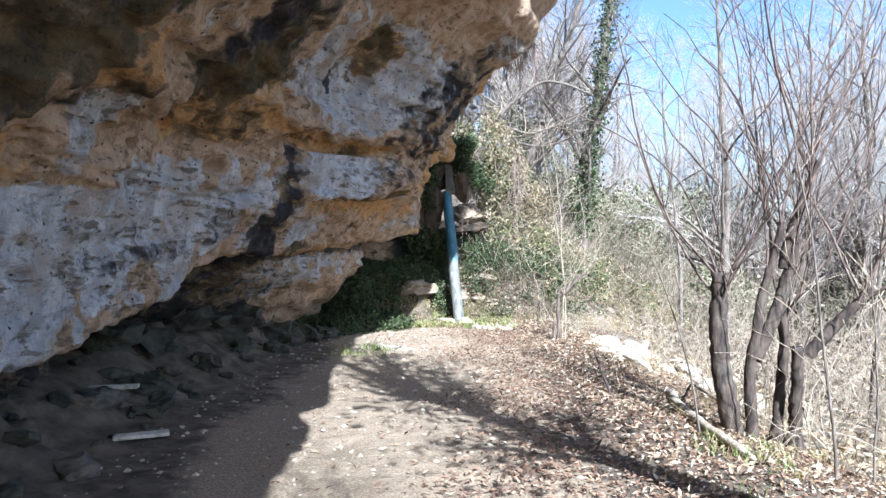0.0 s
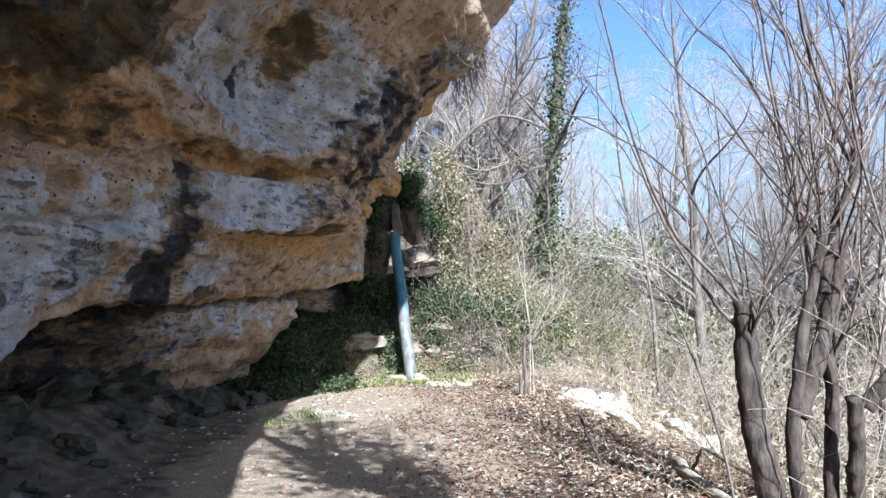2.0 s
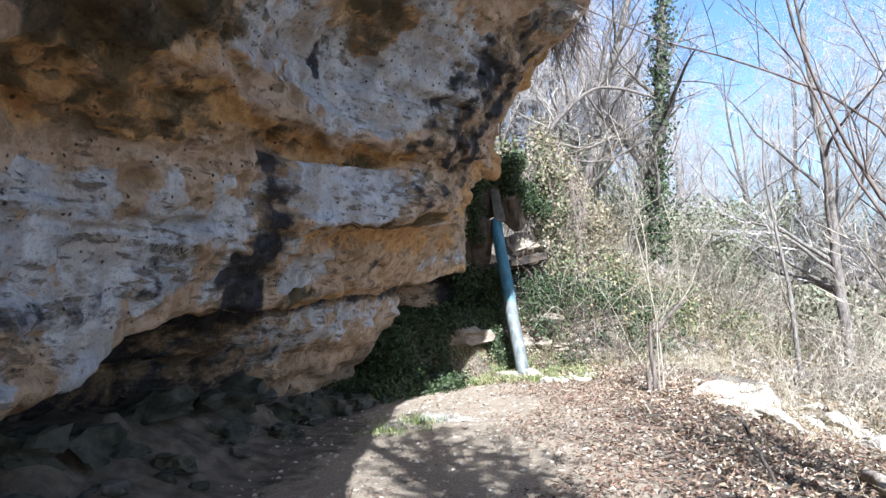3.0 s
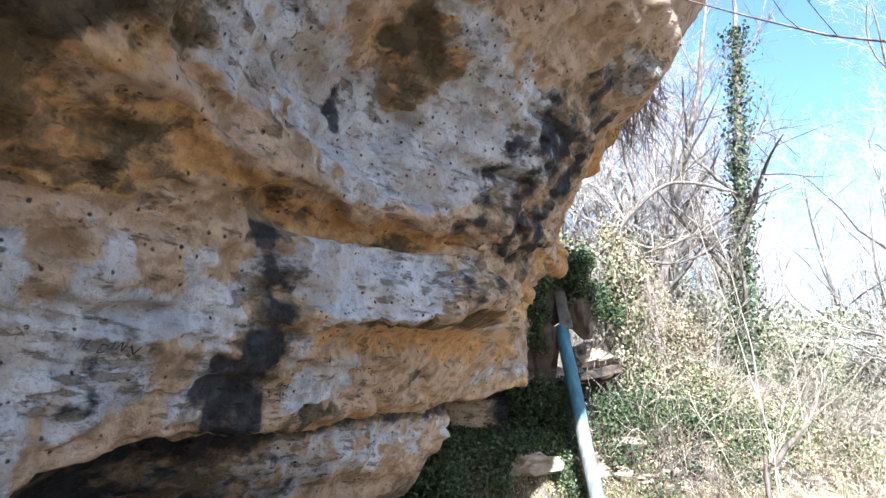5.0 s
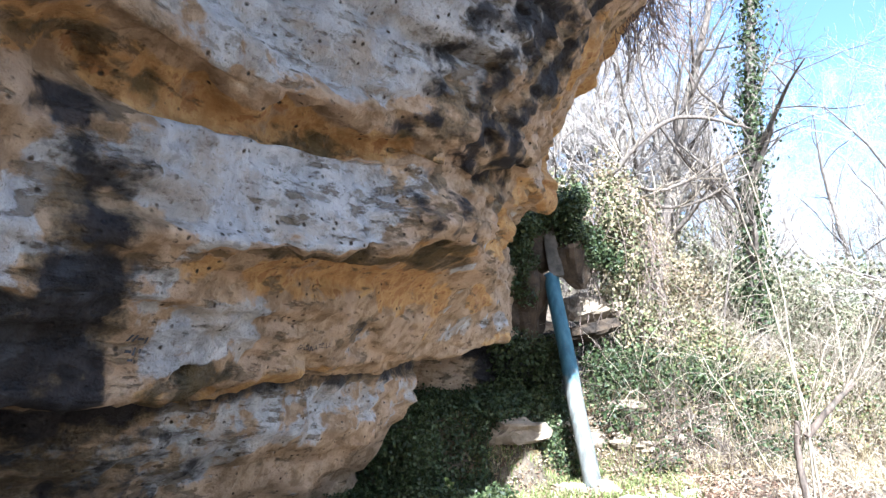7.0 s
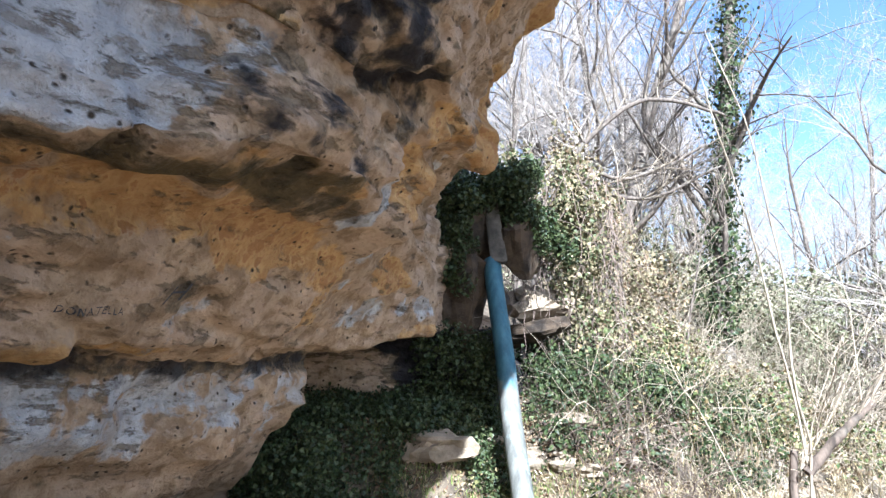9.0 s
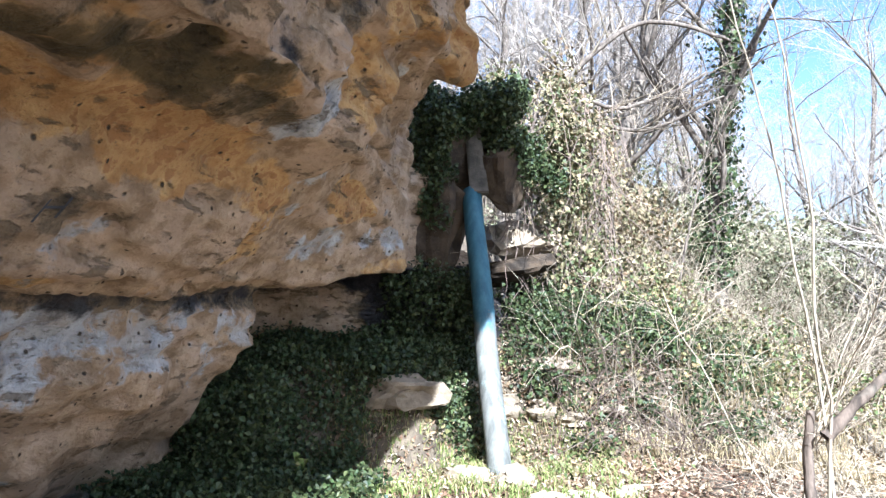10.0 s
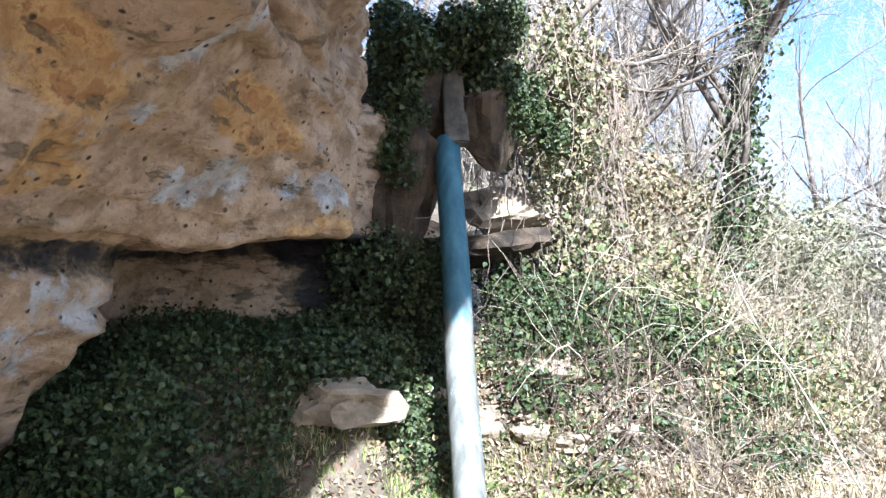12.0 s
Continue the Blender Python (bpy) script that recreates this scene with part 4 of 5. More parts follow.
for k in range(16):
    x, y = 0.55 + 0.045 * k + rng.gauss(0, 0.05), 12.75 + rng.gauss(0, 0.16)
    a = 0.04 + 0.05 * rng.random()
    resting("stone", x, y, (a * 1.4, a, a * 0.7), (rng.uniform(-9, 9), rng.uniform(-9, 9), rng.uniform(0, 180)), STONE, "small pale stone edging the path", 30 + k % 6, "stones edging the path")
for k in range(34):
    x, y = rng.uniform(2.2, 4.4), rng.uniform(8.6, 13.0)
    a = 0.06 + 0.16 * rng.random() ** 2
    resting("stone", x, y, (a * 1.4, a, a * 0.6), (rng.uniform(-12, 12), rng.uniform(-12, 12), rng.uniform(0, 180)), STONE, "pale limestone rubble on the slope", 40 + k % 7, "rubble on the slope")
for k in range(110):
    y = rng.uniform(3.0, 12.4)
    x = -2.25 - rng.random() ** 1.2 * 1.1 + (0.5 * (y - 9) / 3.4 if y > 9 else 0)
    a = 0.04 + 0.11 * rng.random() ** 2
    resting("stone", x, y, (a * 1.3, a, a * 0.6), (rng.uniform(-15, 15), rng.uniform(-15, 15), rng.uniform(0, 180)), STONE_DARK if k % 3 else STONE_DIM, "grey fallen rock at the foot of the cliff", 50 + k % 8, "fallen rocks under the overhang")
for k in range(14):
    x, y = rng.uniform(-0.9, 1.6), 14.15 + 0.9 * rng.random()
    a = 0.05 + 0.06 * rng.random()
    resting("stone", x, y, (a * 1.6, a, a * 0.6), (rng.uniform(0, 20), rng.uniform(-9, 9), rng.uniform(-30, 30)), STONE_BUFF, "pale stone showing in the bank", 60 + k % 5, "stones in the bank", square=0.5)


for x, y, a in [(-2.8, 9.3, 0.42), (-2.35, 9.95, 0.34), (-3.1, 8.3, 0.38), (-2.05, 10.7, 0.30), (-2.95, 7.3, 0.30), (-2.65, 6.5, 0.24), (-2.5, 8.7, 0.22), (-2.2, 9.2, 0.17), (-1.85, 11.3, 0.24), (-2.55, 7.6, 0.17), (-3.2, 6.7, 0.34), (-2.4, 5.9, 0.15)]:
    resting("boulder", x, y, (a * 0.95, a * 0.72, a * 0.5), (rng.uniform(-12, 12), rng.uniform(-12, 12), rng.uniform(0, 180)), STONE_DARK, "dark grey boulder with painted shade, fallen at the foot of the cliff", 70 + int(a * 50), "boulders under the overhang", 0.5, rough=0.5)


def pebbles():
    r = np.random.default_rng(31)
    n = 2600
    x, y = np.concatenate([r.uniform(-2.2, 2.4, n), r.normal(1.9, 0.5, 900)]), np.concatenate([r.uniform(2.5, 13.3, n), r.uniform(3.5, 11, 900)])
    z = ground_height(x, y)
    shape = np.array([(1, 0, 0), (-1, 0, 0), (0, 1, 0), (0, -1, 0), (0, 0, 1), (0, 0, -1)], float)
    tri = np.array([(0, 2, 4), (2, 1, 4), (1, 3, 4), (3, 0, 4), (2, 0, 5), (1, 2, 5), (3, 1, 5), (0, 3, 5)])
    m = len(x)
    s = (0.008 + 0.022 * r.random(m) ** 3)
    a = r.uniform(0, 6.3, m)
    sx, sy = s * (0.8 + 0.8 * r.random(m)), s
    px = shape[None, :, 0] * sx[:, None] * np.cos(a)[:, None] - shape[None, :, 1] * sy[:, None] * np.sin(a)[:, None] + x[:, None]
    py = shape[None, :, 0] * sx[:, None] * np.sin(a)[:, None] + shape[None, :, 1] * sy[:, None] * np.cos(a)[:, None] + y[:, None]
    pz = shape[None, :, 2] * (s * 0.6)[:, None] + (z + s * 0.15)[:, None]
    v = np.stack([px, py, pz], axis=2).reshape(-1, 3)
    f = (np.arange(m) * 6)[:, None, None] + tri[None]
    return stuff("pebbles", v, f.reshape(-1, 3), STONE, "small pale pebbles scattered over the path", "pebbles")


pebbles()

# ---- planks and fallen wood ----
def plank(x, y, length, turn, label):
    bm = bmesh.new()
    bmesh.ops.create_cube(bm, size=1.0)
    bmesh.ops.scale(bm, vec=(length, 0.11, 0.028), verts=bm.verts)
    bmesh.ops.bevel(bm, geom=bm.edges[:], offset=0.005, segments=1, affect="EDGES")
    me = bpy.data.meshes.new("plank")
    bm.to_mesh(me)
    bm.free()
    me.materials.append(WOOD)
    ob = new("plank", me)
    ob.matrix_world = pose(x, y, height(x, y) + 0.035, 0, 0, turn)
    return tagged(ob, label, "plank", "planks on the floor")


plank(-2.2, 5.2, 0.38, 24, "short weathered plank lying on the shaded floor")
plank(-2.85, 6.05, 0.5, 14, "weathered plank lying by the cliff foot")


def fallen_branch(points, r, label, material=BARK_GREY):
    pts = [Vector((x, y, height(x, y) + h)) for x, y, h in points]
    line = []
    for i in range(len(pts) - 1):
        for k in range(5):
            line.append((pts[i].lerp(pts[i + 1], k / 5) + Vector((rng.gauss(0, 0.008), rng.gauss(0, 0.008), rng.gauss(0, 0.005))), r * (1 - 0.09 * i - 0.015 * k)))
    line.append((pts[-1], r * 0.4))
    v, f = tubes([line], 8)
    return tagged(mesh_object("fallen_branch", v, f, material), label, "branch", "fallen branches")


fallen_branch([(2.25, 7.1, 0.05), (2.08, 6.2, 0.04), (2.02, 5.4, 0.04), (2.05, 4.7, 0.03)], 0.045, "grey barked fallen branch lying on dead leaves", TWIG_GREY)
fallen_branch([(2.3, 6.9, 0.02), (2.42, 6.95, 0.22), (2.75, 6.7, 0.12), (3.0, 6.6, 0.0)], 0.014, "bent dark dead stick on the slope", BARK_DARK)
fallen_branch([(1.62, 6.9, 0.0), (1.55, 7.0, 0.25), (1.5, 7.05, 0.42)], 0.014, "thin dead stick stuck in the leaves", BARK_DARK)
fallen_branch([(0.9, 15.2, 0.35), (1.3, 14.9, 0.3), (1.7, 14.7, 0.12), (2.1, 14.6, 0.1)], 0.018, "dry branch lying on the bank")

# ---- saplings on the slope ----
def sapling(x, y, tall, lean, r, material, twigs=9):
    root = new("sapling")
    root.location = (x, y, height(x, y) - 0.05)
    a = bend(rng, Vector((0, 0, 0)), Vector((lean, 0.02, 1.0)), tall, r, 0.004, 12, 0.05, 0.01)
    b = branch_out(rng, a, twigs, 0.2, tall * 0.3, 0.5, 0.3, 0.5, 5)
    c = [q for k in b for q in branch_out(rng, k, 4, 0.2, tall * 0.13, 0.5, 0.2, 0.6, 3)]
    v, f = tubes([a], 6)
    mesh_object("stem", v, f, material, parent=root)
    v, f = tubes(b + c, 3)
    tagged(mesh_object("twig_spray", v, f, TWIG_GREY, parent=root), kind="stuff")
    return tagged(root, "thin bare sapling on the slope", "tree", "saplings on the slope")


for x, y, tall, lean, r in [(2.62, 4.75, 2.6, 0.0, 0.012), (3.2, 5.3, 1.7, 0.1, 0.010), (1.95, 5.4, 1.5, -0.1, 0.009), (5.3, 8.3, 4.5, -0.05, 0.07), (4.9, 14.6, 5.0, -0.07, 0.05), (6.6, 11.0, 5.5, 0.05, 0.05), (5.9, 7.2, 4.0, 0.12, 0.03), (7.2, 9.4, 6.0, -0.04, 0.06), (2.5, 16.6, 3.0, 0.04, 0.025), (1.9, 16.2, 2.6, -0.03, 0.02)]:
    sapling(x, y, tall, lean, r, BARK_DARK if r > 0.055 else BARK_GREY)

# ---- brush, brambles and undergrowth ----
thicket("brambles", rng, scatter(rng, 85, 0.9, 4.8, 14.4, 18.5, lambda x, y: y > 13.9 + 0.55 * max(0, x - 0.9)), 7, 1.15, 0.45, 0.006, TWIG_PALE, "straw-pale dry bramble canes tangled over the bank", arch=-0.16)
thicket("brambles", rng, scatter(rng, 60, 0.7, 2.4, 14.1, 15.6), 6, 0.8, 0.5, 0.005, TWIG_BROWN, "reddish brown dead canes on the bank", arch=-0.2)
thicket("brush", rng, scatter(rng, 140, 1.5, 7.0, 17.0, 24.0), 8, 2.2, 0.3, 0.009, TWIG_GREY, "grey leafless brush under the trees", side=3)
thicket("brush", rng, scatter(rng, 130, 3.0, 8.5, 3.5, 15.0, lambda x, y: x > 3.0 and x > 2.4 + 0.10 * y), 7, 1.2, 0.4, 0.006, TWIG_PALE, "pale dry brush on the falling slope", side=2)
thicket("brush", rng, scatter(rng, 170, 5.0, 18.0, 6.0, 26.0, lambda x, y: x > 0.25 * y + 2.5), 8, 2.3, 0.32, 0.010, TWIG_GREY, "grey bare brush covering the slope below", side=3)
thicket("brush", rng, scatter(rng, 120, -4.0, 30.0, 24.0, 46.0), 9, 3.6, 0.3, 0.018, TWIG_GREY, "bare brush between the far trees", side=3)
thicket("grass_stalks", rng, scatter(rng, 130, 1.9, 4.5, 3.6, 12.5, lambda x, y: x > 1.9), 7, 0.42, 0.5, 0.0028, STRAW, "dry straw stalks among dead leaves", "grass", side=0, steps=4)


def leafy_mass(name, centres, count, spread, size, material, label, category, seed, droop=0.6, jitter=1.0):
    r = np.random.default_rng(seed)
    c = np.repeat(np.array(centres, float), count, axis=0)
    k = r.normal(0, 1, c.shape)
    k /= np.linalg.norm(k, axis=1)[:, None]
    p = c + k * (spread * r.random(len(c)) ** 0.4)[:, None] * np.array([1.0, 1.0, 1.25])
    v, f = leaf_cards(p, k, size, r, droop, True, jitter)
    return stuff(name, v, f, material, label, category)


# ivy over the post head, down the rock's end and along the bank
post_ivy = [(-0.38 + 0.075 * k, 14.12 + 0.10 * math.sin(k), 3.42 - 0.048 * k + 0.10 * math.sin(k * 2.3)) for k in range(14)]
post_ivy += [(0.56 + 0.07 * k + 0.08 * math.sin(k * 2.1), 14.3 + 0.05 * k, 3.0 - 0.09 * k) for k in range(5)]
post_ivy += [(-0.35 + 0.95 * rng.random(), 14.0 + 0.35 * rng.random(), 3.15 + 0.3 * rng.random()) for k in range(12)]
post_ivy += [(-0.36 + 0.06 * math.sin(k * 1.7) + 0.01 * k, 13.88, 3.25 - 0.085 * k) for k in range(13)]
post_ivy += [(-0.3 + 0.75 * rng.random(), 13.9 + 0.1 * rng.random(), 3.02 + 0.35 * rng.random()) for k in range(9)]
post_ivy += [(-0.28 + 0.2 * rng.random(), 13.75 + 0.1 * rng.random(), 2.6 + 0.6 * rng.random()) for k in range(10)]
post_ivy += [(0.0 + 0.07 * k, 14.4, 3.2 - 0.1 * k) for k in range(6)]
post_ivy = [(0.3 + 1.1 * (x - 0.3), y + 0.7, 1.3 + 1.1 * (z - 1.3)) for x, y, z in post_ivy]
leafy_mass("ivy_curtain", post_ivy, 330, 0.16, 0.038, IVY, "dark ivy hanging over the post head and rock", "ivy", 41)
slope_ivy = [(x, y, height(x, y) + 0.06) for x, y, k in scatter(rng, 430, -2.5, 0.15, 12.3, 14.9, lambda x, y: y > 13.95 - 0.62 * (0.2 - x) and (abs(x + 0.47) > 0.34 or y > 13.7))]
slope_ivy += [(-0.85 + 1.0 * rng.random(), 14.4 + 0.25 * rng.random(), 0.7 + 1.05 * rng.random()) for _ in range(60)]
slope_ivy += [(-1.9 + 1.0 * rng.random(), 14.1 + 0.3 * rng.random(), 0.6 + 0.45 * rng.random()) for _ in range(40)]
slope_ivy += [(-2.0 + 0.6 * rng.random(), 12.75 + 0.5 * rng.random(), 0.1 + 0.7 * rng.random()) for _ in range(60)]
slope_ivy += [(x, y, height(x, y) + 0.04) for x, y, k in scatter(rng, 70, -1.7, -0.6, 11.5, 13.0, lambda x, y: y > 11.6 + 0.9 * abs(x + 1.6))]
leafy_mass("ivy_carpet", slope_ivy, 125, 0.17, 0.034, IVY, "dark ivy carpeting the shaded bank under the overhang", "ivy", 42)
right_ivy = [(x, y, height(x, y) + 0.12 + 0.25 * rng.random()) for x, y, k in scatter(rng, 70, 0.45, 1.4, 14.7, 16.2)]
right_ivy += [(x, y, height(x, y) + 0.08 + 0.12 * rng.random()) for x, y, k in scatter(rng, 46, 0.5, 3.0, 14.1, 15.6, lambda x, y: y > 14.0 + 0.5 * max(0, x - 0.9))]
right_ivy += [(x, y, height(x, y) + 0.12 + 0.2 * rng.random()) for x, y, k in scatter(rng, 80, 1.2, 3.6, 15.0, 17.2, lambda x, y: abs(y - 15.0 - 0.75 * (x - 1.2)) < 0.5)]
right_ivy += [(x, y, height(x, y) + 0.05 + 0.1 * rng.random()) for x, y, k in scatter(rng, 34, 0.8, 3.6, 14.0, 16.8, lambda x, y: y > 13.9 + 0.5 * max(0, x - 0.9))]
leafy_mass("ivy_patch", right_ivy, 90, 0.24, 0.038, IVY, "green ivy and bramble leaves spreading over the bank", "ivy", 43)
# half-dry climber tumbling from the cliff top
climber = [(0.35 + 0.09 * k + 0.12 * math.sin(3 * k), 15.5 + 0.05 * k, 3.5 - 0.10 * k + 0.5 * math.sin(k * 1.9)) for k in range(17)]
climber += [(0.9 + 0.5 * rng.random(), 15.6 + 0.4 * rng.random(), 1.3 + 2.2 * rng.random()) for k in range(34)]
climber += [(0.2 + 0.9 * rng.random(), 15.7 + 0.5 * rng.random(), 2.8 + 1.3 * rng.random()) for k in range(22)]
leafy_mass("climber", climber, 120, 0.26, 0.045, CLIMBER, "half-dry green and brown climber tumbling down the rock", "climber", 45, 1.2)
dry_mass = [(x, y, height(x, y) + 0.15 + 1.7 * rng.random() * (2.6 - x * 0.7)) for x, y, k in scatter(rng, 120, 1.0, 2.5, 16.0, 18.2)]
leafy_mass("climber", dry_mass, 60, 0.24, 0.042, BUSH_DRY, "dry tan and olive climber sprawling over the bank", "climber", 46, 1.2)
low_mass = [(x, y, height(x, y) + 0.1 + 0.55 * rng.random()) for x, y, k in scatter(rng, 130, 1.4, 6.0, 15.6, 20.5, lambda x, y: y > 14.6 + 0.6 * max(0, x - 0.9))]
leafy_mass("bramble_leaves", low_mass, 64, 0.27, 0.04, BUSH_DRY, "dry tan bramble leaves over the bank", "brambles", 47)
lines = []
for k in range(170):
    x, y = 0.3 + 1.4 * rng.random(), 15.45 + 0.7 * rng.random()
    lines.append(bend(rng, Vector((x, y, 1.6 + 2.4 * rng.random())), Vector((rng.gauss(0, 0.3), -0.2, -1.0)), 0.6 + 1.0 * rng.random(), 0.006, 0.002, 6, 0.2, -0.03))
v, f = tubes(lines, 3)
stuff("climber_stems", v, f, TWIG_BROWN, "thin hanging stems of the dry climber", "climber")
# evergreen bushes further off
for k, (x, y, w, h, n) in enumerate([(6.2, 24.5, 2.2, 3.6, 130), (4.0, 22.5, 1.2, 2.6, 70), (9.5, 27.0, 2.4, 3.8, 120), (2.2, 20.4, 1.0, 1.2, 34), (7.5, 19.0, 1.2, 1.2, 40), (12.0, 22.0, 2.0, 1.8, 60)]):
    z0 = height(x, y)
    cs = [(x + rng.gauss(0, w * 0.45), y + rng.gauss(0, w * 0.4), z0 + h * rng.random() ** 0.8 + 0.15) for _ in range(n)]
    leafy_mass("bush", cs, 70, 0.38, 0.085, BUSH_PALE, "grey-green evergreen bush among bare trees", "bush", 60 + k)

# ---- dead leaves and grass ----
drift = lambda x, y: np.clip(step(-0.2, 1.0, x - 0.02 * (y - 6) + 0.5 * smooth_noise(np.stack([x, y, 0 * x], axis=1), 1.2, 3)), 0.06, 1.0)
ground_leaves("leaf_litter", 46000, (-1.2, 3.2), (2.2, 14.2), 0.034, LITTER, "brown and russet dead leaves strewn over the path", 81, drift)
ground_leaves("leaf_litter", 9000, (1.3, 4.6), (2.2, 13.0), 0.042, PALE_LITTER, "bleached curled dead leaves along the path's edge", 82, None, 0.014, 0.7)
ground_leaves("leaf_litter", 9000, (0.3, 4.5), (13.9, 18.5), 0.055, PALE_LITTER, "bleached dead leaves caught on the bank", 83, None, 0.02, 0.7)
ground_leaves("leaf_litter", 16000, (4.0, 16.0), (3.0, 24.0), 0.10, PALE_LITTER, "dry leaves covering the wooded slope", 84, None, 0.02, 0.6)


def tufts(name, spots, blades, tall, material, label, seed):
    r = np.random.default_rng(seed)
    n = len(spots) * blades
    c = np.repeat(np.array([(x, y) for x, y, k in spots]), blades, axis=0) + r.normal(0, 0.07, (n, 2))
    z = ground_height(c[:, 0], c[:, 1]) - 0.01
    a, h = r.uniform(0, 6.3, n), tall * (0.4 + 0.9 * r.random(n))
    d = np.stack([np.cos(a), np.sin(a)], axis=1)
    s = np.stack([-d[:, 1], d[:, 0]], axis=1) * 0.004
    base = np.concatenate([c, z[:, None]], axis=1)
    side = np.concatenate([s, np.zeros((n, 1))], axis=1)
    out = np.concatenate([d * (h * 0.25)[:, None], (h * 0.7)[:, None]], axis=1)
    tip = np.concatenate([d * (h * 0.75)[:, None], h[:, None]], axis=1)
    v = np.stack([base - side, base + side, base + out + side * 0.8, base + out - side * 0.8, base + tip], axis=1).reshape(-1, 3)
    b = np.arange(n) * 5
    f = np.stack([b, b + 1, b + 2, b + 3], axis=1).tolist() + np.stack([b + 3, b + 2, b + 4], axis=1).tolist()
    return stuff(name, v, f, material, label, "grass")


tufts("grass", scatter(rng, 190, -1.3, 1.3, 12.7, 14.3), 34, 0.10, GRASS, "short green grass at the foot of the bank", 91)
tufts("grass", scatter(rng, 16, -1.5, -0.7, 9.4, 10.4), 26, 0.08, GRASS, "small tuft of green grass on the path", 92)
tufts("grass", scatter(rng, 14, 1.7, 3.2, 3.6, 5.6), 22, 0.10, GRASS, "sparse green grass among dead leaves", 93)
tufts("dry_grass", scatter(rng, 170, 0.6, 4.4, 13.9, 17.0), 16, 0.24, STRAW, "dry straw-coloured grass on the bank", 94)

# ---- far hills ----
def far_hills():
    a = np.linspace(-1.2, 2.2, 120)
    d = np.array([420.0, 520.0])
    p = np.array([[math.sin(t) * r, math.cos(t) * r, -12 + (k == 1) * (20 + 6 * math.sin(t * 5.1) + 3 * math.sin(t * 13 + 1))] for k, r in enumerate(d) for t in a])
    p[:, 2] += 2.5 * layered(p, 0.03, 3, 77)
    return tagged(mesh_object("backdrop", p, grid_faces(2, len(a)), HILL), "hazy wooded hills far off", "hills", kind="structure")


HILL = bark_material("far_woods", (0.07, 0.07, 0.075), (0.16, 0.15, 0.15))
far_hills()

# leafy brambles and dry tangle over the bank
bank_leaf = [(x, y, height(x, y) + 0.1 + 0.7 * rng.random() ** 1.5) for x, y, k in scatter(rng, 230, 1.0, 6.0, 14.8, 20.5, lambda x, y: y > 14.2 + 0.55 * max(0, x - 0.9))]
leafy_mass("bramble_leaves", bank_leaf, 62, 0.28, 0.04, BUSH, "dull green and tan bramble leaves over the bank", "brambles", 101)
tufts("dry_grass", scatter(rng, 110, 0.9, 6.5, 14.6, 21.0, lambda x, y: y > 14.0 + 0.55 * max(0, x - 0.9)), 24, 0.42, STRAW, "tall dry straw grass on the bank", 102)
for k, (x, y, w, h, n) in enumerate([(4.6, 20.8, 1.4, 2.8, 80), (2.6, 22.5, 1.6, 3.2, 90), (5.8, 22.4, 1.6, 3.2, 90)]):
    z0 = height(x, y)
    cs = [(x + rng.gauss(0, w * 0.5), y + rng.gauss(0, w * 0.4), z0 + h * rng.random() + 0.15) for _ in range(n)]
    leafy_mass("bush", cs, 70, 0.36, 0.06, BUSH_PALE, "grey-green half-bare bush above the bank", "bush", 110 + k)


# ---- writing on the rock ----
from mathutils.bvhtree import BVHTree

cliff = bpy.data.objects["rock_cliff"]
cliff_tree = BVHTree.FromPolygons([v.co for v in cliff.data.vertices], [tuple(q.vertices) for q in cliff.data.polygons])


def onto_rock(name, flat_verts, faces, centre, along, label):
    """Paint laid on the rock: each point goes straight onto the surface."""
    along = Vector(along).normalized()
    hit = Vector(centre)
    out = Vector((0.88, -0.33, -0.33)).normalized()
    along = (along - out * along.dot(out)).normalized()
    up = out.cross(along)
    verts = []
    for u, v in flat_verts:
        p = hit + along * u + up * v
        q, nq, _, _ = cliff_tree.ray_cast(p + out * 0.3, -out, 0.7)
        verts.append(tuple((q if q else p) + out * 0.02))
    return tagged(mesh_object(name, verts, faces, INK, False), label, "writing")


def lettering(words, size, centre, along, label):
    curve = bpy.data.curves.new("writing", "FONT")
    curve.body, curve.size, curve.align_x, curve.align_y = words, size, "CENTER", "CENTER"
    curve.resolution_u, curve.space_character = 2, 1.2
    ob = bpy.data.objects.new("writing", curve)
    scene.collection.objects.link(ob)
    bpy.context.view_layer.update()
    me = bpy.data.meshes.new_from_object(ob.evaluated_get(bpy.context.evaluated_depsgraph_get()))
    flat = [(v.co.x + 0.003 * math.sin(i * 1.7), v.co.y + 0.10 * size * math.sin(v.co.x * 31)) for i, v in enumerate(me.vertices)]
    faces = [tuple(q.vertices) for q in me.polygons]
    bpy.data.objects.remove(ob)
    bpy.data.meshes.remove(me)
    return onto_rock("wall_writing", flat, faces, centre, along, label)


def bars(marks, centre, along, label):
    verts, faces = [], []
    for u, v, w, h in marks:
        b = len(verts)
        verts += [(u, v), (u + w, v), (u + w + h * 0.3, v + h), (u + h * 0.3, v + h)]
        faces.append((b, b + 1, b + 2, b + 3))
    return onto_rock("wall_mark", verts, faces, centre, along, label)


lettering("IL DANN", 0.072, (-2.05, 6.63, 1.775), (0.25, 1.0, 0.0), "faded black hand-painted letters on the white rock band")
lettering("DONATELLA", 0.05, (-1.46, 9.55, 1.605), (0.35, 1.0, 0.08), "small black hand-painted name on the ochre rock")
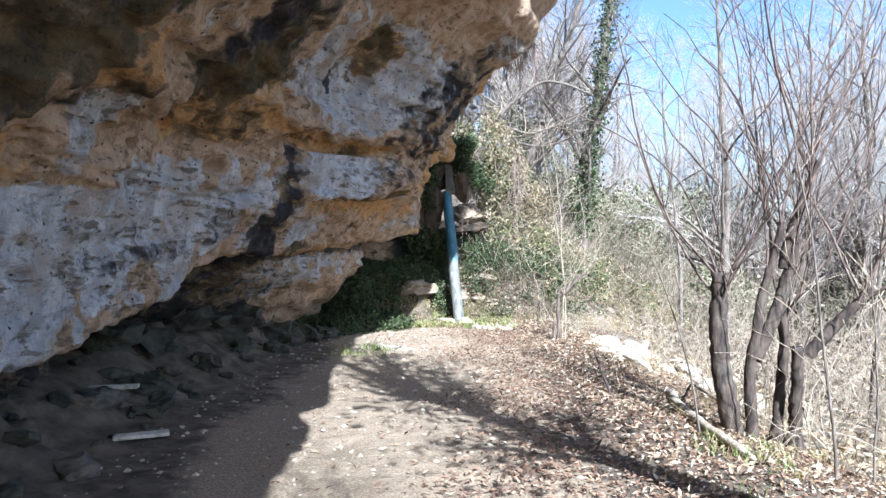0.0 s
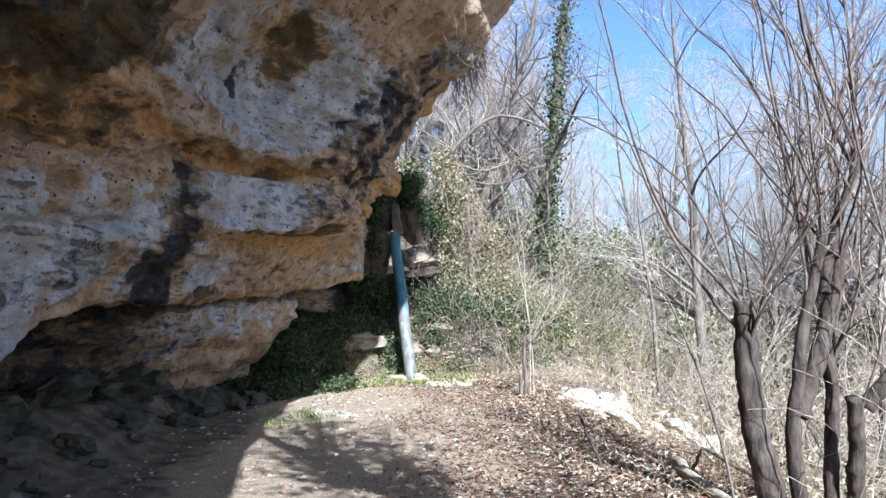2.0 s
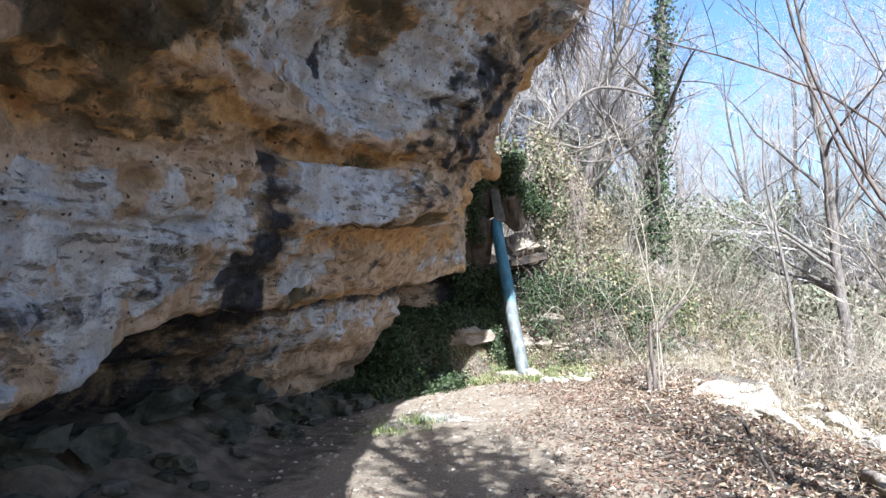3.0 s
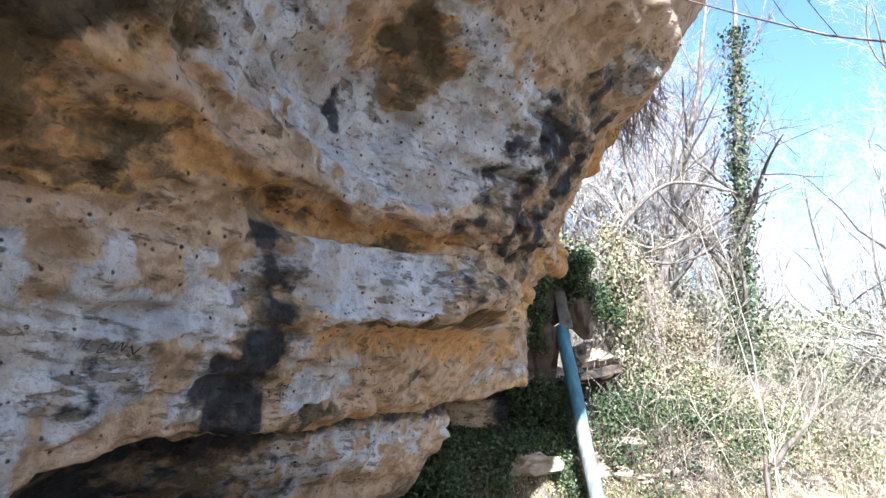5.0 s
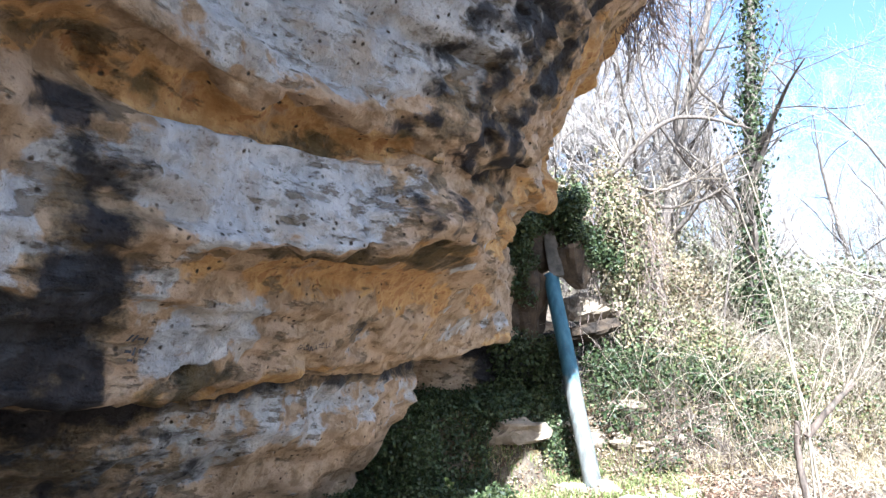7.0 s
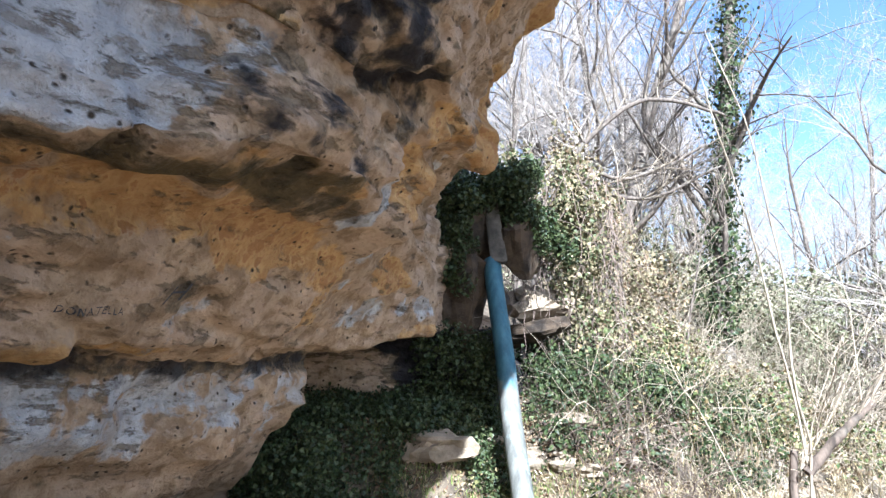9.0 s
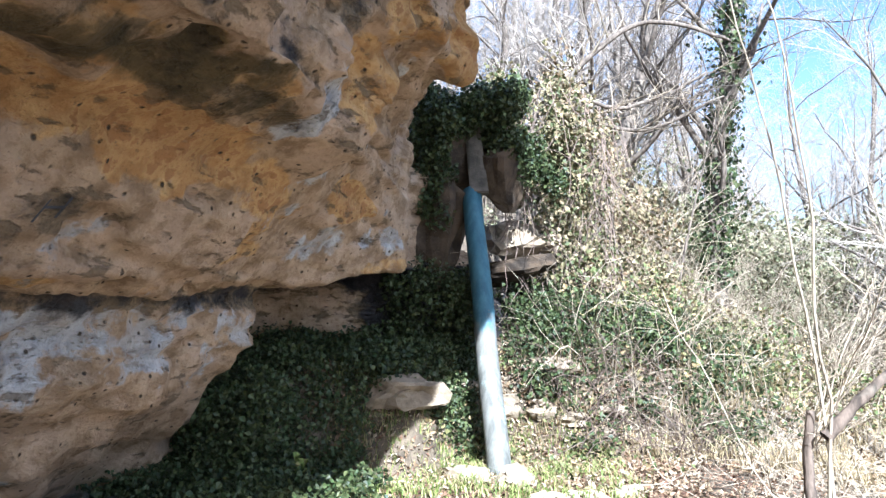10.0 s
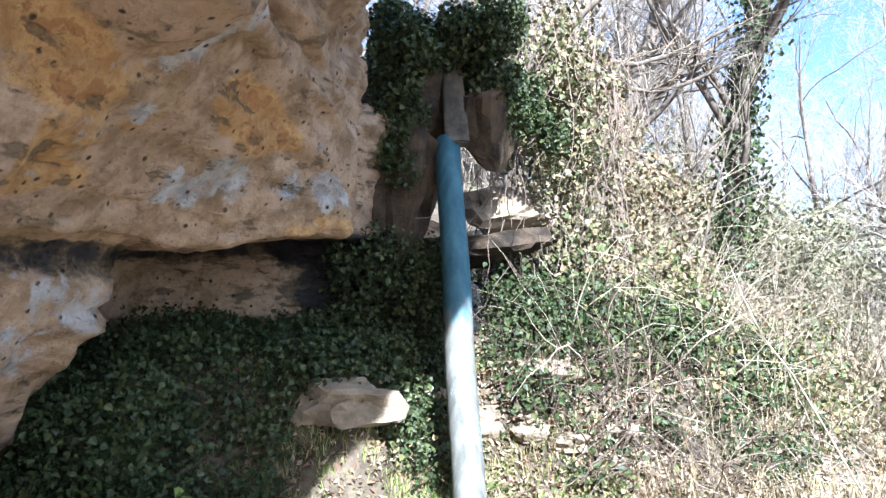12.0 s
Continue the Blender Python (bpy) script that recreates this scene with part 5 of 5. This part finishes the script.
bars([(-0.05, 0.03, 0.012, 0.035), (-0.025, 0.03, 0.012, 0.035), (0.0, 0.04, 0.03, 0.01), (0.035, 0.025, 0.01, 0.03), (-0.045, -0.02, 0.03, 0.012), (-0.01, -0.03, 0.011, 0.035), (0.02, -0.02, 0.012, 0.02), (-0.03, -0.055, 0.025, 0.01)], (-1.83, 8.06, 1.6), (0.3, 1.0, 0.0), "illegible dark painted marks on the white rock")
bars([(0.0, 0.0, 0.012, 0.10), (0.02, 0.06, 0.09, 0.012), (0.09, 0.02, 0.012, 0.09)], (-1.44, 9.95, 1.70), (0.35, 1.0, 0.1), "thin dark scratched strokes on the rock")

ground_leaves("leaf_litter", 4200, (-1.4, 1.8), (12.7, 15.0), 0.045, LITTER, "brown dead leaves caught in the grassy bank", 85, None, 0.02, 0.7)
ground_leaves("leaf_litter", 5200, (-0.9, 1.9), (12.9, 15.0), 0.038, PALE_LITTER, "tan dead leaves caught between the bank's stones", 86, None, 0.03, 0.9)
bank_green = [(x, y, height(x, y) + 0.05 + 0.08 * rng.random()) for x, y, k in scatter(rng, 34, -0.5, 1.9, 13.3, 14.9)]
leafy_mass("ivy_sprigs", bank_green, 26, 0.14, 0.032, BUSH, "small green sprigs among the bank's stones", "ivy", 48)
tufts("grass", scatter(rng, 60, -1.0, 1.5, 13.3, 14.9), 20, 0.12, STRAW, "dry yellow grass between the bank's stones", 95)
thicket("brambles", rng, scatter(rng, 26, 1.9, 3.4, 11.4, 14.4), 5, 0.8, 0.5, 0.005, TWIG_PALE, "pale arching dry canes beside the path's end", arch=-0.2, side=2)
# dark creeper hanging from the brow of the overhang
lines = []
for k in range(190):
    y = rng.uniform(11.4, 12.6)
    lines.append(bend(rng, Vector((rng.uniform(0.85, 1.5), y, 4.75 + 0.6 * rng.random())), Vector((rng.gauss(0.1, 0.3), rng.gauss(0, 0.3), -1.0)), 0.35 + 0.6 * rng.random(), 0.007, 0.003, 6, 0.25, -0.05))
v, f = tubes(lines, 3)
stuff("hanging_creeper", v, f, TWIG_BROWN, "dark leafless creeper hanging from the rock brow", "creeper")
sprig = [(-1.2 + 0.05 * math.sin(k * 2.4), 12.95 + 0.05 * math.cos(k * 2.4), height(-1.2, 12.95) + 0.08 + 0.03 * k) for k in range(6)]
leafy_mass("weed_sprig", sprig, 7, 0.07, 0.075, GRASS, "fresh bright green weed sprouting beside the dark ivy", "weed", 120, 0.2)
